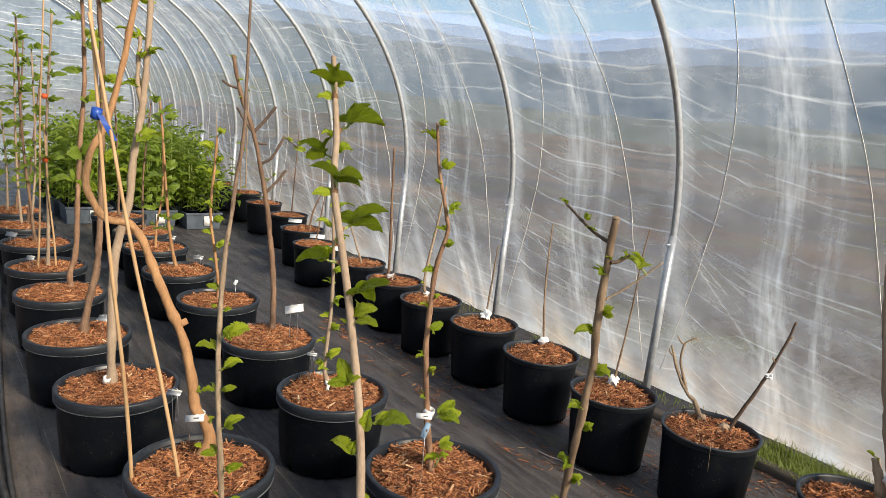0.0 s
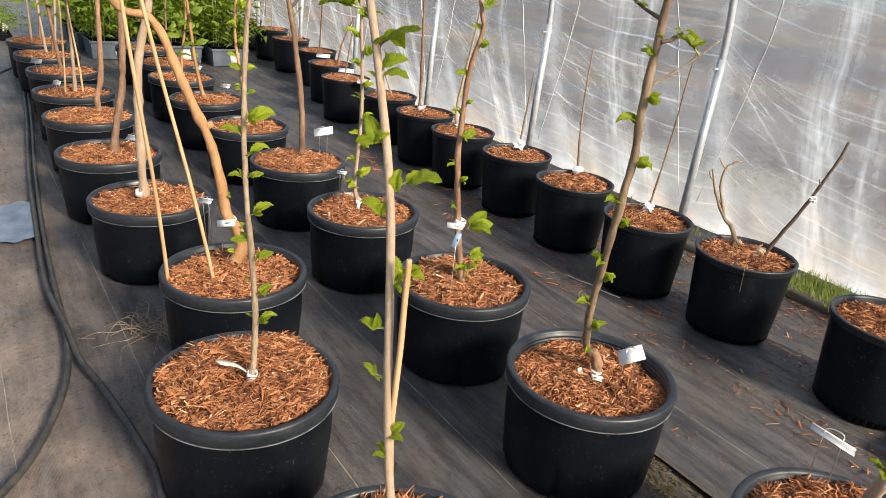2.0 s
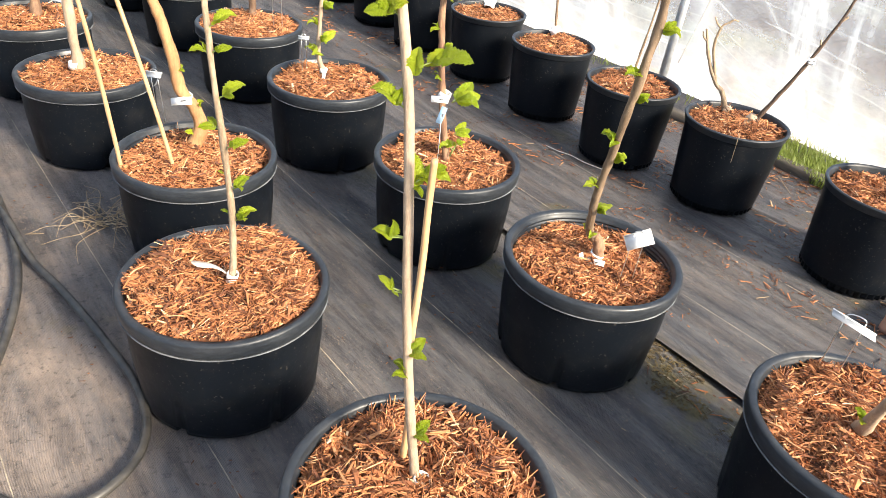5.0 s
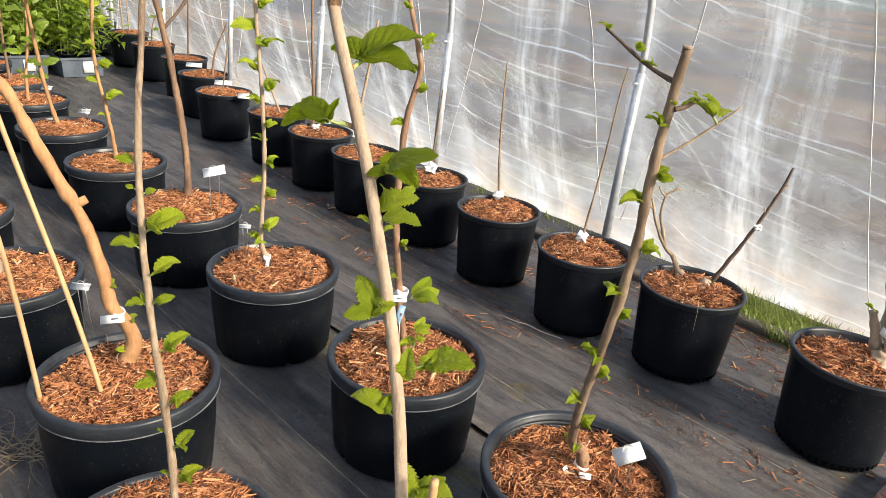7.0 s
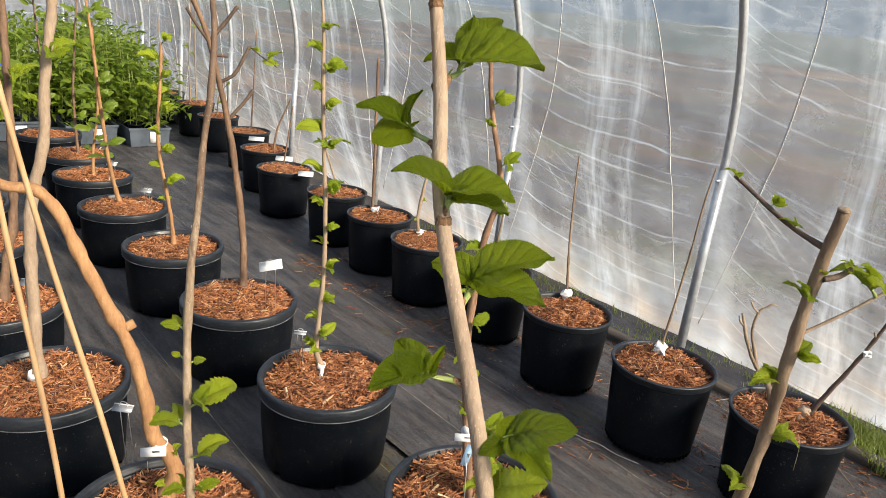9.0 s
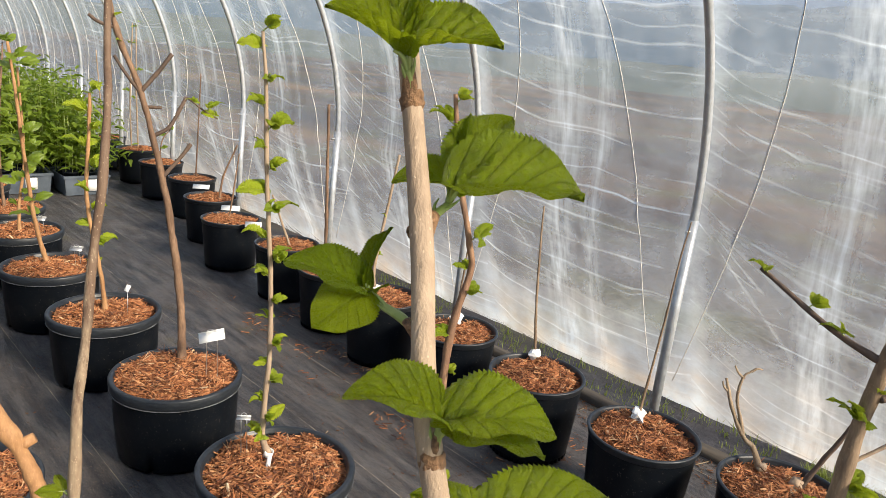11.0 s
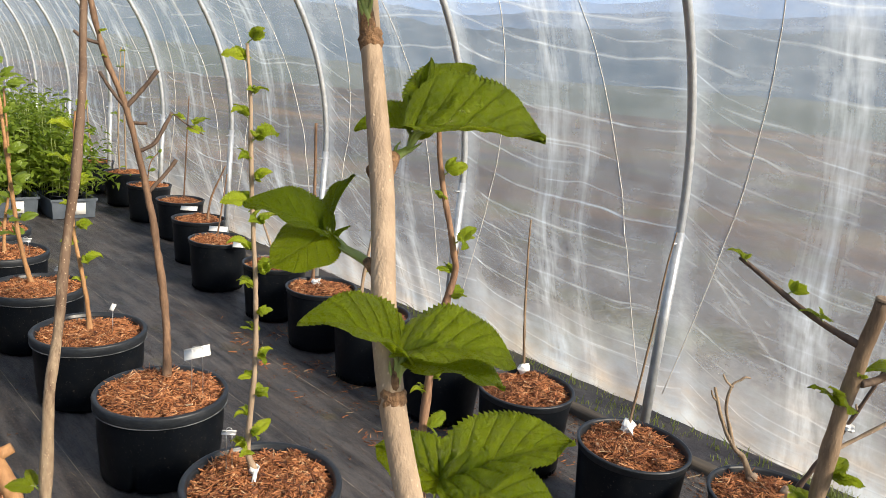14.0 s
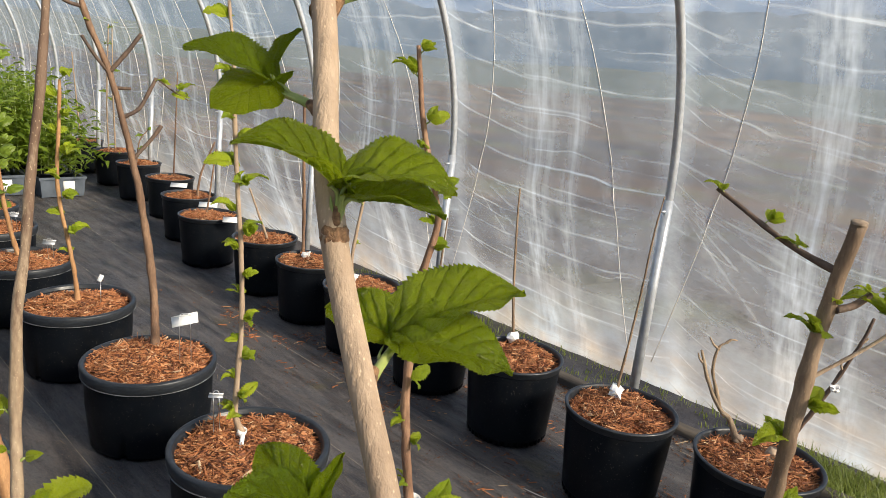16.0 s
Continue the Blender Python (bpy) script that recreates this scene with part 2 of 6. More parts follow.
def film(name):
    """Scuffed greenhouse film: partly clear, partly milky, creased along the bays, with chalky run marks and a soft
    sheen. Highlights on creases and folds, glare along the run marks and the lit band at each hoop are painted as
    milkier film.
    """
    m = Mat(name)
    xyz = m.node("SeparateXYZ", Vector=m.co).outputs
    u = m.math("FRACT", m.math("MULTIPLY", m.math("ADD", xyz[1], 16.52), 1 / 1.245), 0)
    u4 = m.math("MULTIPLY", m.math("MULTIPLY", u, u), m.math("MULTIPLY", u, u))
    warp = m.noise(0.9, 3, 0.5)

    def crease(pitch, rise, wobble, width, mask_scale, lo, hi):
        p = m.math("SUBTRACT", xyz[2], m.math("MULTIPLY", u4, rise))
        p = m.math("ADD", p, m.math("MULTIPLY", warp, wobble))
        f = m.math("ABSOLUTE", m.math("SUBTRACT", m.math("FRACT", m.math("MULTIPLY", p, pitch), 0), 0.5))
        line = m.ramp(f, (0.0, 1.0), (width, 0.0))
        return m.math("MULTIPLY", line, m.ramp(m.noise(mask_scale, 3, 0.6, stretch=(1, 0.5, 2.5)), (lo, 0.0), (hi, 1.0)))

    # milkier lines paint the sky and sun glinting along the creases
    lines = m.math("ADD", crease(7.3, 0.16, 0.22, 0.09, 2.3, 0.34, 0.60), crease(11.7, 0.24, 0.34, 0.10, 3.1, 0.42, 0.64))
    hair = m.ramp(m.noise(6, 5, 0.6, stretch=(1.0, 0.2, 4.0)), (0.56, 0.0), (0.70, 1.0))

    def column(centre, half):
        d = m.math("ABSOLUTE", m.math("SUBTRACT", m.math("ADD", u, m.math("MULTIPLY", m.math("SUBTRACT", m.noise(1.6, 2, 0.5, stretch=(1, 1, 0.7)), 0.5), 0.10)), centre))
        return m.ramp(d, (0.0, 1.0), (half, 0.0))

    speck = m.math("MULTIPLY", m.ramp(m.noise(13, 3, 0.55, stretch=(1, 2.2, 0.16)), (0.36, 0.15), (0.68, 1.0)), m.ramp(m.noise(5, 4, 0.6, stretch=(1, 1, 0.8)), (0.32, 0.45), (0.6, 1.0)))
    # pale columns: run marks, with the glare repeated in each bay painted in
    drip_glare = m.math("MULTIPLY", m.math("ADD", column(0.56, 0.10), m.math("MULTIPLY", column(0.39, 0.055), 0.75)), speck)
    # fan paints the lit folds that spread from each post as paler lines
    w = m.math("MULTIPLY", m.math("SUBTRACT", 1.0, u), 1.245)
    k = m.math("DIVIDE_RAW", m.math("SUBTRACT", 0.97, xyz[2]), m.math("MAXIMUM", m.math("ADD", w, m.math("MULTIPLY", warp, 0.03)), 0.03))
    kf = m.math("ABSOLUTE", m.math("SUBTRACT", m.math("FRACT", m.math("MULTIPLY", m.math("ARCTANGENT", k), 6.5), 0), 0.5))
    fan = m.math("MULTIPLY", m.ramp(kf, (0.0, 1.0), (0.20, 0.0)), m.math("MULTIPLY", m.ramp(w, (0.15, 1.0), (1.1, 0.0)), m.ramp(xyz[2], (0.80, 1.0), (0.97, 0.0))))
    fan = m.math("MULTIPLY", fan, m.ramp(m.math("MULTIPLY", k, 0.5), (0.55, 1.0), (0.72, 0.0)))
    fan = m.math("MULTIPLY", fan, m.ramp(m.noise(5, 4, 0.6), (0.35, 0.1), (0.6, 1.0)))
    # milkier foot: doubled, dirty film, whitened too for light on its outer side
    low = m.ramp(m.math("ADD", xyz[2], m.math("MULTIPLY", m.noise(3.0, 5, 0.6), 0.25)), (0.12, 1.0), (0.62, 0.0))
    milky = m.math("ADD", m.math("ADD", m.math("MULTIPLY", m.math("MULTIPLY", lines, lines), 0.38), m.math("MULTIPLY", fan, 0.27)), m.math("MULTIPLY", hair, 0.06))
    milky = m.math("ADD", milky, m.math("MULTIPLY", drip_glare, 0.74))
    milky = m.math("ADD", milky, m.math("MULTIPLY", low, 0.52))
    milky = m.math("ADD", milky, m.math("MULTIPLY", m.ramp(m.math("MULTIPLY", xyz[2], 0.4), (0.60, 0.0), (0.86, 1.0)), 0.10))
    # paler strip along each hoop paints the bright reflection of the film there
    hoop_sheen = m.ramp(m.math("SUBTRACT", 0.5, m.math("ABSOLUTE", m.math("SUBTRACT", u, 0.5))), (0.012, 1.0), (0.075, 0.0))
    milky = m.math("ADD", milky, m.math("MULTIPLY", m.math("MULTIPLY", hoop_sheen, m.ramp(m.noise(3.0, 5, 0.6, stretch=(1, 1, 0.4)), (0.3, 0.5), (0.6, 1.0))), 0.30))
    cloud = m.math("MULTIPLY", m.ramp(m.noise(4.5, 8, 0.72, stretch=(1, 0.8, 1.2)), (0.38, 0.0), (0.72, 1.0)), 0.25)
    milky = m.math("MINIMUM", m.math("ADD", m.math("ADD", milky, cloud), m.ramp(m.noise(1.3, 5, 0.6), (0.3, 0.015), (0.7, 0.14))), 0.92)
    stain = m.math("MULTIPLY", m.ramp(xyz[2], (0.05, 1.0), (0.55, 0.0)), m.ramp(m.noise(4.0, 6, 0.7, stretch=(1, 0.6, 1)), (0.40, 0.0), (0.66, 0.9)))
    tr = m.node("BsdfTranslucent", Color=m.mix(stain, (0.82, 0.93, 1.0, 1), (0.84, 0.71, 0.55, 1)))
    df = m.node("BsdfDiffuse", Color=(0.77, 0.88, 0.97, 1))
    half = m.node("MixShader", Fac=0.4)
    m.t.links.new(tr.outputs[0], half.inputs[1])
    m.t.links.new(df.outputs[0], half.inputs[2])
    clear = m.node("BsdfTransparent", Color=(0.905, 0.96, 0.995, 1))
    mix = m.node("MixShader", Fac=milky)
    m.t.links.new(clear.outputs[0], mix.inputs[1])
    m.t.links.new(half.outputs[0], mix.inputs[2])
    nb = m.bump(m.math("ADD", lines, m.math("MULTIPLY", hair, 0.6)), 0.3, 0.012)
    gl = m.node("BsdfGlossy", Color=(1, 1, 1, 1), Roughness=0.26, Normal=nb)
    fr = m.node("Fresnel", IOR=1.3, Normal=nb)
    top = m.node("MixShader", Fac=fr.outputs[0])
    m.t.links.new(mix.outputs[0], top.inputs[1])
    m.t.links.new(gl.outputs[0], top.inputs[2])
    m.t.links.new(top.outputs[0], m.out.inputs[0])
    return m.m


M_POT = plastic_black("black_pot_plastic")
M_RIM = plastic_rim("pot_rim_plastic")
# pale lip edge: scuffs, plus the sun it catches painted into the colour
M_RIM_EDGE = simple("scuffed_sunlit_lip_edge", (0.012, 0.014, 0.017), (0.20, 0.21, 0.22), 0.6, 18)
M_CHIP = chips("bark_chips")
M_SOIL = simple("potting_soil", (0.07, 0.027, 0.013), (0.22, 0.085, 0.036), 0.9, 60, 0, 0.8)
M_CRUMB = simple("bark_crumbs", (0.06, 0.028, 0.015), (0.22, 0.10, 0.045), 0.9, 30, 0, 0.5)
M_MOSS = simple("mossy_soil", (0.040, 0.026, 0.016), (0.17, 0.125, 0.045), 0.95, 14, 0, 0.5)
M_FABRIC = fabric("woven_ground_cover")
M_FILM = film("greenhouse_film")
M_STEEL = simple("galvanised_steel", (0.42, 0.44, 0.46), (0.62, 0.64, 0.66), 0.36, 30, 0.5, 0.05)
M_CORD = simple("white_cord", (0.5, 0.48, 0.45), (0.68, 0.66, 0.62), 0.7, 200)
M_BARK_GREY = bark("bark_grey_tan", (0.32, 0.23, 0.155), (0.43, 0.32, 0.22), (0.22, 0.15, 0.10))
M_BARK_MOTTLED = bark("bark_mottled_brown", (0.24, 0.175, 0.110), (0.43, 0.325, 0.215), (0.13, 0.070, 0.042), 0.8, 1.17)
M_BARK_BROWN = bark("bark_brown", (0.15, 0.085, 0.05), (0.30, 0.18, 0.105), (0.08, 0.045, 0.03))
M_BARK_ORANGE = bark("bark_orange_tan", (0.34, 0.17, 0.07), (0.52, 0.29, 0.13), (0.22, 0.11, 0.05))
M_BARK_OLIVE = bark("bark_olive_brown", (0.17, 0.112, 0.066), (0.31, 0.215, 0.135), (0.095, 0.058, 0.035), 0.3)
M_BARK_TAN = bark("bark_reddish_tan", (0.22, 0.115, 0.062), (0.40, 0.235, 0.135), (0.12, 0.06, 0.038), 0.4)
M_BARK_DARK = bark("bark_dark", (0.07, 0.045, 0.032), (0.17, 0.11, 0.075), (0.04, 0.025, 0.02))
M_CUT = simple("cut_wood", (0.13, 0.09, 0.06), (0.36, 0.27, 0.18), 0.8, 160)
M_CANE = simple("bamboo_cane", (0.44, 0.25, 0.115), (0.61, 0.40, 0.21), 0.5, 25, 0, 0.2, (3, 3, 0.3))
M_LEAF = veined_leaf("mulberry_leaf", (0.170, 0.255, 0.005), (0.35, 0.45, 0.012), (0.60, 0.72, 0.02), 0.0046)
M_LEAF_YOUNG = veined_leaf("young_leaf", (0.22, 0.31, 0.008), (0.44, 0.52, 0.030), (0.68, 0.80, 0.05), 0.0008)
M_LEAF_FAR = leafy("nursery_leaf", (0.065, 0.125, 0.012), (0.215, 0.30, 0.030), (0.34, 0.44, 0.045))
M_BUD = simple("leaf_stalk", (0.20, 0.28, 0.06), (0.33, 0.36, 0.12), 0.5, 80)
M_LENTICEL = simple("lenticel", (0.42, 0.31, 0.20), (0.60, 0.47, 0.34), 0.8, 200)
M_SCALE = simple("bud_scales", (0.07, 0.036, 0.018), (0.36, 0.20, 0.10), 0.8, 260, 0, 0.9)
M_STRAP = simple("off_white_tape", (0.55, 0.47, 0.38), (0.74, 0.66, 0.56), 0.5, 40, 0, 0.1)
M_TAG = simple("white_tag", (0.74, 0.74, 0.72), (0.86, 0.86, 0.84), 0.45, 30, 0, 0.05)
M_INK = simple("tag_ink", (0.05, 0.05, 0.06), (0.09, 0.09, 0.1), 0.6, 30)
M_TAGBLUE = simple("blue_tag", (0.16, 0.27, 0.40), (0.28, 0.40, 0.52), 0.45, 60)
M_ZINC = simple("zinc_plate", (0.30, 0.31, 0.32), (0.46, 0.46, 0.47), 0.4, 40, 0.5, 0.1)
M_WIRE = simple("steel_wire", (0.5, 0.5, 0.5), (0.7, 0.7, 0.7), 0.35, 40, 0.9)
M_TAPE = simple("blue_tape", (0.01, 0.05, 0.30), (0.02, 0.09, 0.42), 0.4, 40)
M_ORANGE = simple("orange_tie", (0.7, 0.09, 0.02), (0.85, 0.15, 0.04), 0.5, 40)
M_HOSE = simple("black_hose", (0.016, 0.016, 0.017), (0.075, 0.068, 0.060), 0.45, 22)
M_TARP = simple("blue_grey_sheet", (0.06, 0.09, 0.14), (0.19, 0.24, 0.31), 0.32, 9, 0, 0.9)
M_CRATE = simple("grey_crate_plastic", (0.050, 0.066, 0.086), (0.10, 0.12, 0.15), 0.45, 10)
M_STONE = simple("worn_pink_brick", (0.20, 0.155, 0.135), (0.50, 0.27, 0.19), 0.9, 14, 0, 0.6)
M_GRASS = leafy("grass_blades", (0.06, 0.115, 0.014), (0.25, 0.30, 0.06), (0.33, 0.38, 0.09))
M_STRAW = simple("dry_straw", (0.20, 0.145, 0.09), (0.40, 0.31, 0.20), 0.8, 50)
M_WOODTRIM = simple("dirty_fabric_edge", (0.03, 0.027, 0.024), (0.10, 0.08, 0.06), 0.85, 30, 0, 0.5, (1, 0.1, 1))


def field(name):
    m = Mat(name)
    n = m.noise(0.16, 7, 0.68, stretch=(1, 0.4, 1))
    g = m.noise(0.5, 6, 0.65)
    col = m.ramp(n, (0.3, (0.032, 0.040, 0.058)), (0.5, (0.068, 0.058, 0.058)), (0.72, (0.20, 0.132, 0.082)))
    col = m.mix(m.ramp(g, (0.5, 0.0), (0.66, 0.6)), col, (0.085, 0.095, 0.05))
    m.bump(m.noise(12, 6), 0.6, 0.05)
    return m.set(Base_Color=col, Roughness=0.95)


M_FIELD = field("bare_field")
# haze is painted into these hill colours: bluer, then paler, with distance
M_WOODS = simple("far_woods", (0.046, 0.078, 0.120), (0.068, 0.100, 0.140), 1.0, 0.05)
M_BLUE_HAZE = simple("haze_blue_ridge", (0.085, 0.135, 0.215), (0.110, 0.160, 0.245), 1.0, 0.04)
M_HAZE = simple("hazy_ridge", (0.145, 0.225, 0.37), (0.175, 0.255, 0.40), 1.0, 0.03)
M_PALE_HAZE = simple("palest_haze_ridge", (0.21, 0.325, 0.53), (0.24, 0.355, 0.56), 1.0, 0.02)
M_MEADOW = simple("meadow", (0.060, 0.080, 0.084), (0.085, 0.104, 0.100), 1.0, 0.06)


# ---------------------------------------------------------------- mesh helpers
def raw_mesh(name, verts, faces, mat, smooth=True):
    me = bpy.data.meshes.new(name)
    me.from_pydata([tuple(v) for v in verts], [], [tuple(f) for f in faces])
    me.materials.append(mat)
    if smooth:
        me.polygons.foreach_set("use_smooth", [True] * len(me.polygons))
    me.update()
    return me


def link(name, me, parent=None, label="", m=None):
    ob = new(name, me)
    if parent is not None:
        ob.parent = parent
    if m is not None:
        ob.matrix_basis = m
    if label:
        ob["label"] = label
    return ob


def part(name, geo, mat, parent, label="", m=None, smooth=True):
    return link(name, raw_mesh(name, geo[0], geo[1], mat, smooth), parent, label, m)


def merge(*geos):
    vs, fs = [], []
    for v, f in geos:
        k = len(vs)
        vs += list(v)
        fs += [tuple(i + k for i in q) for q in f]
    return vs, fs


def spline(points, n):
    """Catmull-Rom through the points, n steps a piece."""
    p = [Vector(q) for q in points]
    p = [p[0] * 2 - p[1]] + p + [p[-1] * 2 - p[-2]]
    out = []
    for i in range(1, len(p) - 2):
        a, b, c, d = p[i - 1:i + 3]
        for k in range(n):
            t = k / n
            out.append(0.5 * ((2 * b) + (c - a) * t + (2 * a - 5 * b + 4 * c - d) * t * t + (3 * b - a - 3 * c + d) * t ** 3))
    return out + [p[-2]]


def tube(points, r0, r1, sides=10, n=6, knots=0.0, seed=0, smooth=True, flare=0.0):
    """A tapered tube along the points, with slight knots."""
    ps = spline(points, n) if smooth and len(points) > 2 else [Vector(q) for q in points]
    vs, fs = [], []
    side = Vector((1, 0.1, 0.05))
    walked = 0.0
    for i, p in enumerate(ps):
        d = (ps[min(i + 1, len(ps) - 1)] - ps[max(i - 1, 0)]).normalized()
        u = d.cross(side)
        if u.length < 0.1:
            u = d.cross(Vector((0, 1, 0)))
        u.normalize()
        side = u.cross(d)
        w = side.normalized()
        walked += (p - ps[max(i - 1, 0)]).length
        t = i / (len(ps) - 1)
        r = (r0 + (r1 - r0) * t) * (1 + flare * math.exp(-((p.z - ps[0].z) / 0.055) ** 2))
        for k in range(sides):
            a = 2 * math.pi * k / sides
            q = u * math.cos(a) + w * math.sin(a)
            rr = r * (1 + (0.9 * knots * max(0.0, noise.noise(Vector((walked * 34, seed, 1)))) if knots > 0.2 else 0.0) + knots * noise.noise((p + q * 0.02) * 22 + Vector((seed, 0, 0))))
            vs.append(p + q * rr)
    for i in range(len(ps) - 1):
        for k in range(sides):
            j = (k + 1) % sides
            fs.append((i * sides + k, i * sides + j, (i + 1) * sides + j, (i + 1) * sides + k))
    fs.append(tuple(range(sides - 1, -1, -1)))
    fs.append(tuple(range((len(ps) - 1) * sides, len(ps) * sides)))
    return vs, fs


def lathe(profile, segs=64, teeth=0, tooth=0.0, notch=0, caps=False):
    """Turn (radius, height) pairs round z; the lowest rows can be toothed or notched."""
    vs, fs = [], []
    for i, (r, z) in enumerate(profile):
        for k in range(segs):
            a = 2 * math.pi * k / segs
            rr = r
            if teeth and 0.002 < z < 0.0225 and k % 3 == 0:
                rr = r - tooth
            if notch and z < 0.018 and i < 5 and (k % (segs // notch)) < 2:
                rr = r - 0.016
            vs.append((rr * math.cos(a), rr * math.sin(a), z))
    for i in range(len(profile) - 1):
        for k in range(segs):
            j = (k + 1) % segs
            fs.append((i * segs + k, i * segs + j, (i + 1) * segs + j, (i + 1) * segs + k))
    return vs, fs


def box(cx, cy, cz, sx, sy, sz, bevel=0.0):
    bm = bmesh.new()
    bmesh.ops.create_cube(bm, size=1, matrix=Matrix.Translation((cx, cy, cz)) @ Matrix.Diagonal((sx, sy, sz, 1)))
    if bevel:
        bmesh.ops.bevel(bm, geom=bm.edges[:], offset=bevel, segments=2, affect="EDGES")
    bm.verts.index_update()
    g = [v.co.copy() for v in bm.verts], [[v.index for v in f.verts] for f in bm.faces]
    bm.free()
    return g


# ---------------------------------------------------------------- structure
RNG = np.random.default_rng(4)


def floor_z(x, y):
    w = noise.noise(Vector((x * 2.6, y * 0.9, 0))) * 0.006 + noise.noise(Vector((x * 9, y * 2.2, 3))) * 0.003
    drift = 0.06 * noise.noise(Vector((y * 0.7, 0, 11))) + 0.02 * noise.noise(Vector((y * 2.5, 5, 1)))
    fold = abs(((x + drift) * 6.1) % 1.0 - 0.5)
    ridge = (0.015 if x > 1.6 else 0.009) * max(0.0, 1 - fold * 9) * max(0.0, noise.noise(Vector((x * 3.1, y * 1.3, 21))) + 0.15)
    return w - 0.008 + ridge


def floor_sheet():
    xs = np.concatenate([np.linspace(-2.9, -0.2, 40), np.linspace(-0.18, 3.08, 300)])
    ys = np.concatenate([np.linspace(-2.0, 4.0, 260), np.linspace(4.03, 13.3, 200)])
    nx, ny = len(xs), len(ys)
    vs = [(x, y, floor_z(x, y)) for y in ys for x in xs]
    fs = [(j * nx + i, j * nx + i + 1, (j + 1) * nx + i + 1, (j + 1) * nx + i) for j in range(ny - 1) for i in range(nx - 1)]
    return link("floor", raw_mesh("floor", vs, fs, M_FABRIC))


floor = floor_sheet()
tagged(floor, "black woven ground cover fabric with pale marker threads and dust", "floor", kind="structure")


def ground_z(x, y):
    d = math.hypot(x - 1, y - 4)
    inside = -2.8 < x < 3.0 and -1.9 < y < 13.2
    return -0.05 if inside else -0.012 + 0.012 * noise.noise(Vector((x * 1.5, y * 1.5, 0))) - min(max(0, d - 8) * 0.003, 0.6)


def ground_sheet():
    xs = np.concatenate([np.linspace(-900, -30, 12), np.linspace(-20, 2.6, 24), np.linspace(2.7, 4.4, 26), np.linspace(5, 40, 26), np.linspace(60, 900, 12)])
    ys = np.concatenate([np.linspace(-900, -30, 12), np.linspace(-20, 30, 110), np.linspace(50, 900, 12)])
    nx, ny = len(xs), len(ys)
    vs = [(x, y, ground_z(x, y)) for y in ys for x in xs]
    fs = [(j * nx + i, j * nx + i + 1, (j + 1) * nx + i + 1, (j + 1) * nx + i) for j in range(ny - 1) for i in range(nx - 1)]
    return link("ground", raw_mesh("ground", vs, fs, M_FIELD))


tagged(ground_sheet(), "bare brown field with patchy grass outside the tunnel", "ground", kind="structure")

# hoop outline from the wall's foot to the ridge: straight leg, round shoulder, flatter roof
LEG_X, LEG_Z, BEND = 3.06, 0.93, 1.63


def hoop_point(s):
    """s from 0 at the foot to 1 at the ridge over x = 0."""
    if s < 0.2:
        return LEG_X - 0.03 + 0.15 * s, LEG_Z * s / 0.2
    if s < 0.62:
        a = radians(56) * (s - 0.2) / 0.42
        return LEG_X - BEND * (1 - math.cos(a)), LEG_Z + BEND * math.sin(a)
    a = radians(56)
    xa, za = LEG_X - BEND * (1 - math.cos(a)), LEG_Z + BEND * math.sin(a)
    t = (s - 0.62) / 0.38
    bx, bz = xa * 0.5, za + xa * 0.5 * math.cos(a) / math.sin(a)
    return (1 - t) ** 2 * xa + 2 * t * (1 - t) * bx, (1 - t) ** 2 * za + 2 * t * (1 - t) * bz + t * t * (bz + 0.1)


HOOPS = [2.15 + 1.245 * k for k in range(-3, 10)]
Y0, Y1 = HOOPS[0] - 0.01, HOOPS[-1] + 0.01


def hoop_geo():
    half = [hoop_point(s) for s in np.linspace(0, 1, 34)]
    pts = [(x, 0, z) for x, z in half] + [(-x, 0, z) for x, z in half[-2::-1]]
    pts[0], pts[-1] = (pts[0][0], 0, -0.1), (pts[-1][0], 0, -0.1)
    return tube(pts, 0.0175, 0.0175, 12, 1, smooth=False)


def make_hoop():
    e = new("greenhouse_hoop")
    part("hoop_pipe", hoop_geo(), M_STEEL, e)
    for sx in (1, -1):
        part("ground_post", tube([(sx * (LEG_X - 0.03), 0, -0.1), (sx * (LEG_X - 0.015), 0, 0.5), (sx * LEG_X, 0, 0.93)], 0.0208, 0.0208, 14, 1, smooth=False), M_STEEL, e)
        part("bolt", tube([(sx * (LEG_X - 0.045), 0.0, 0.885), (sx * (LEG_X + 0.035), 0.0, 0.885)], 0.006, 0.006, 6), M_STEEL, e)
    return tagged(e, "round galvanised steel hoop of the tunnel with ground posts", "hoop", kind="structure")


hoop = make_hoop()
hoop.location = (0, HOOPS[0], 0)
for y in HOOPS[1:]:
    copy_thing(hoop, pose(0, y, 0))


def film_offset(s, y):
    """How far the film stands off the hoop line; it sags between hoops and flares at the foot."""
    u = ((y - HOOPS[0]) / 1.245) % 1.0
    mid = math.sin(math.pi * u)
    flare = max(0.0, (0.19 - s) / 0.19)
    off = 0.03 - 0.012 * mid + flare ** 1.2 * 0.36
    z = s * 4.6
    fold = noise.noise(Vector((y * 1.1, z * 3.4, 1.7))) * 0.012 + noise.noise(Vector((y * 2.0, z * 9.0, 4.2))) * 0.005
    ang = (s - 0.2) * 9 - abs(u - 0.5) * 3.0
    drape = 0.014 * math.sin(ang * 7) * (1 - mid) * math.exp(-((s - 0.14) / 0.09) ** 2)
    pleat = 0.015 * flare * noise.noise(Vector((y * 7.0, z * 1.5, 9.0)))
    return off + (fold + drape) * (0.35 + 0.65 * mid) + pleat


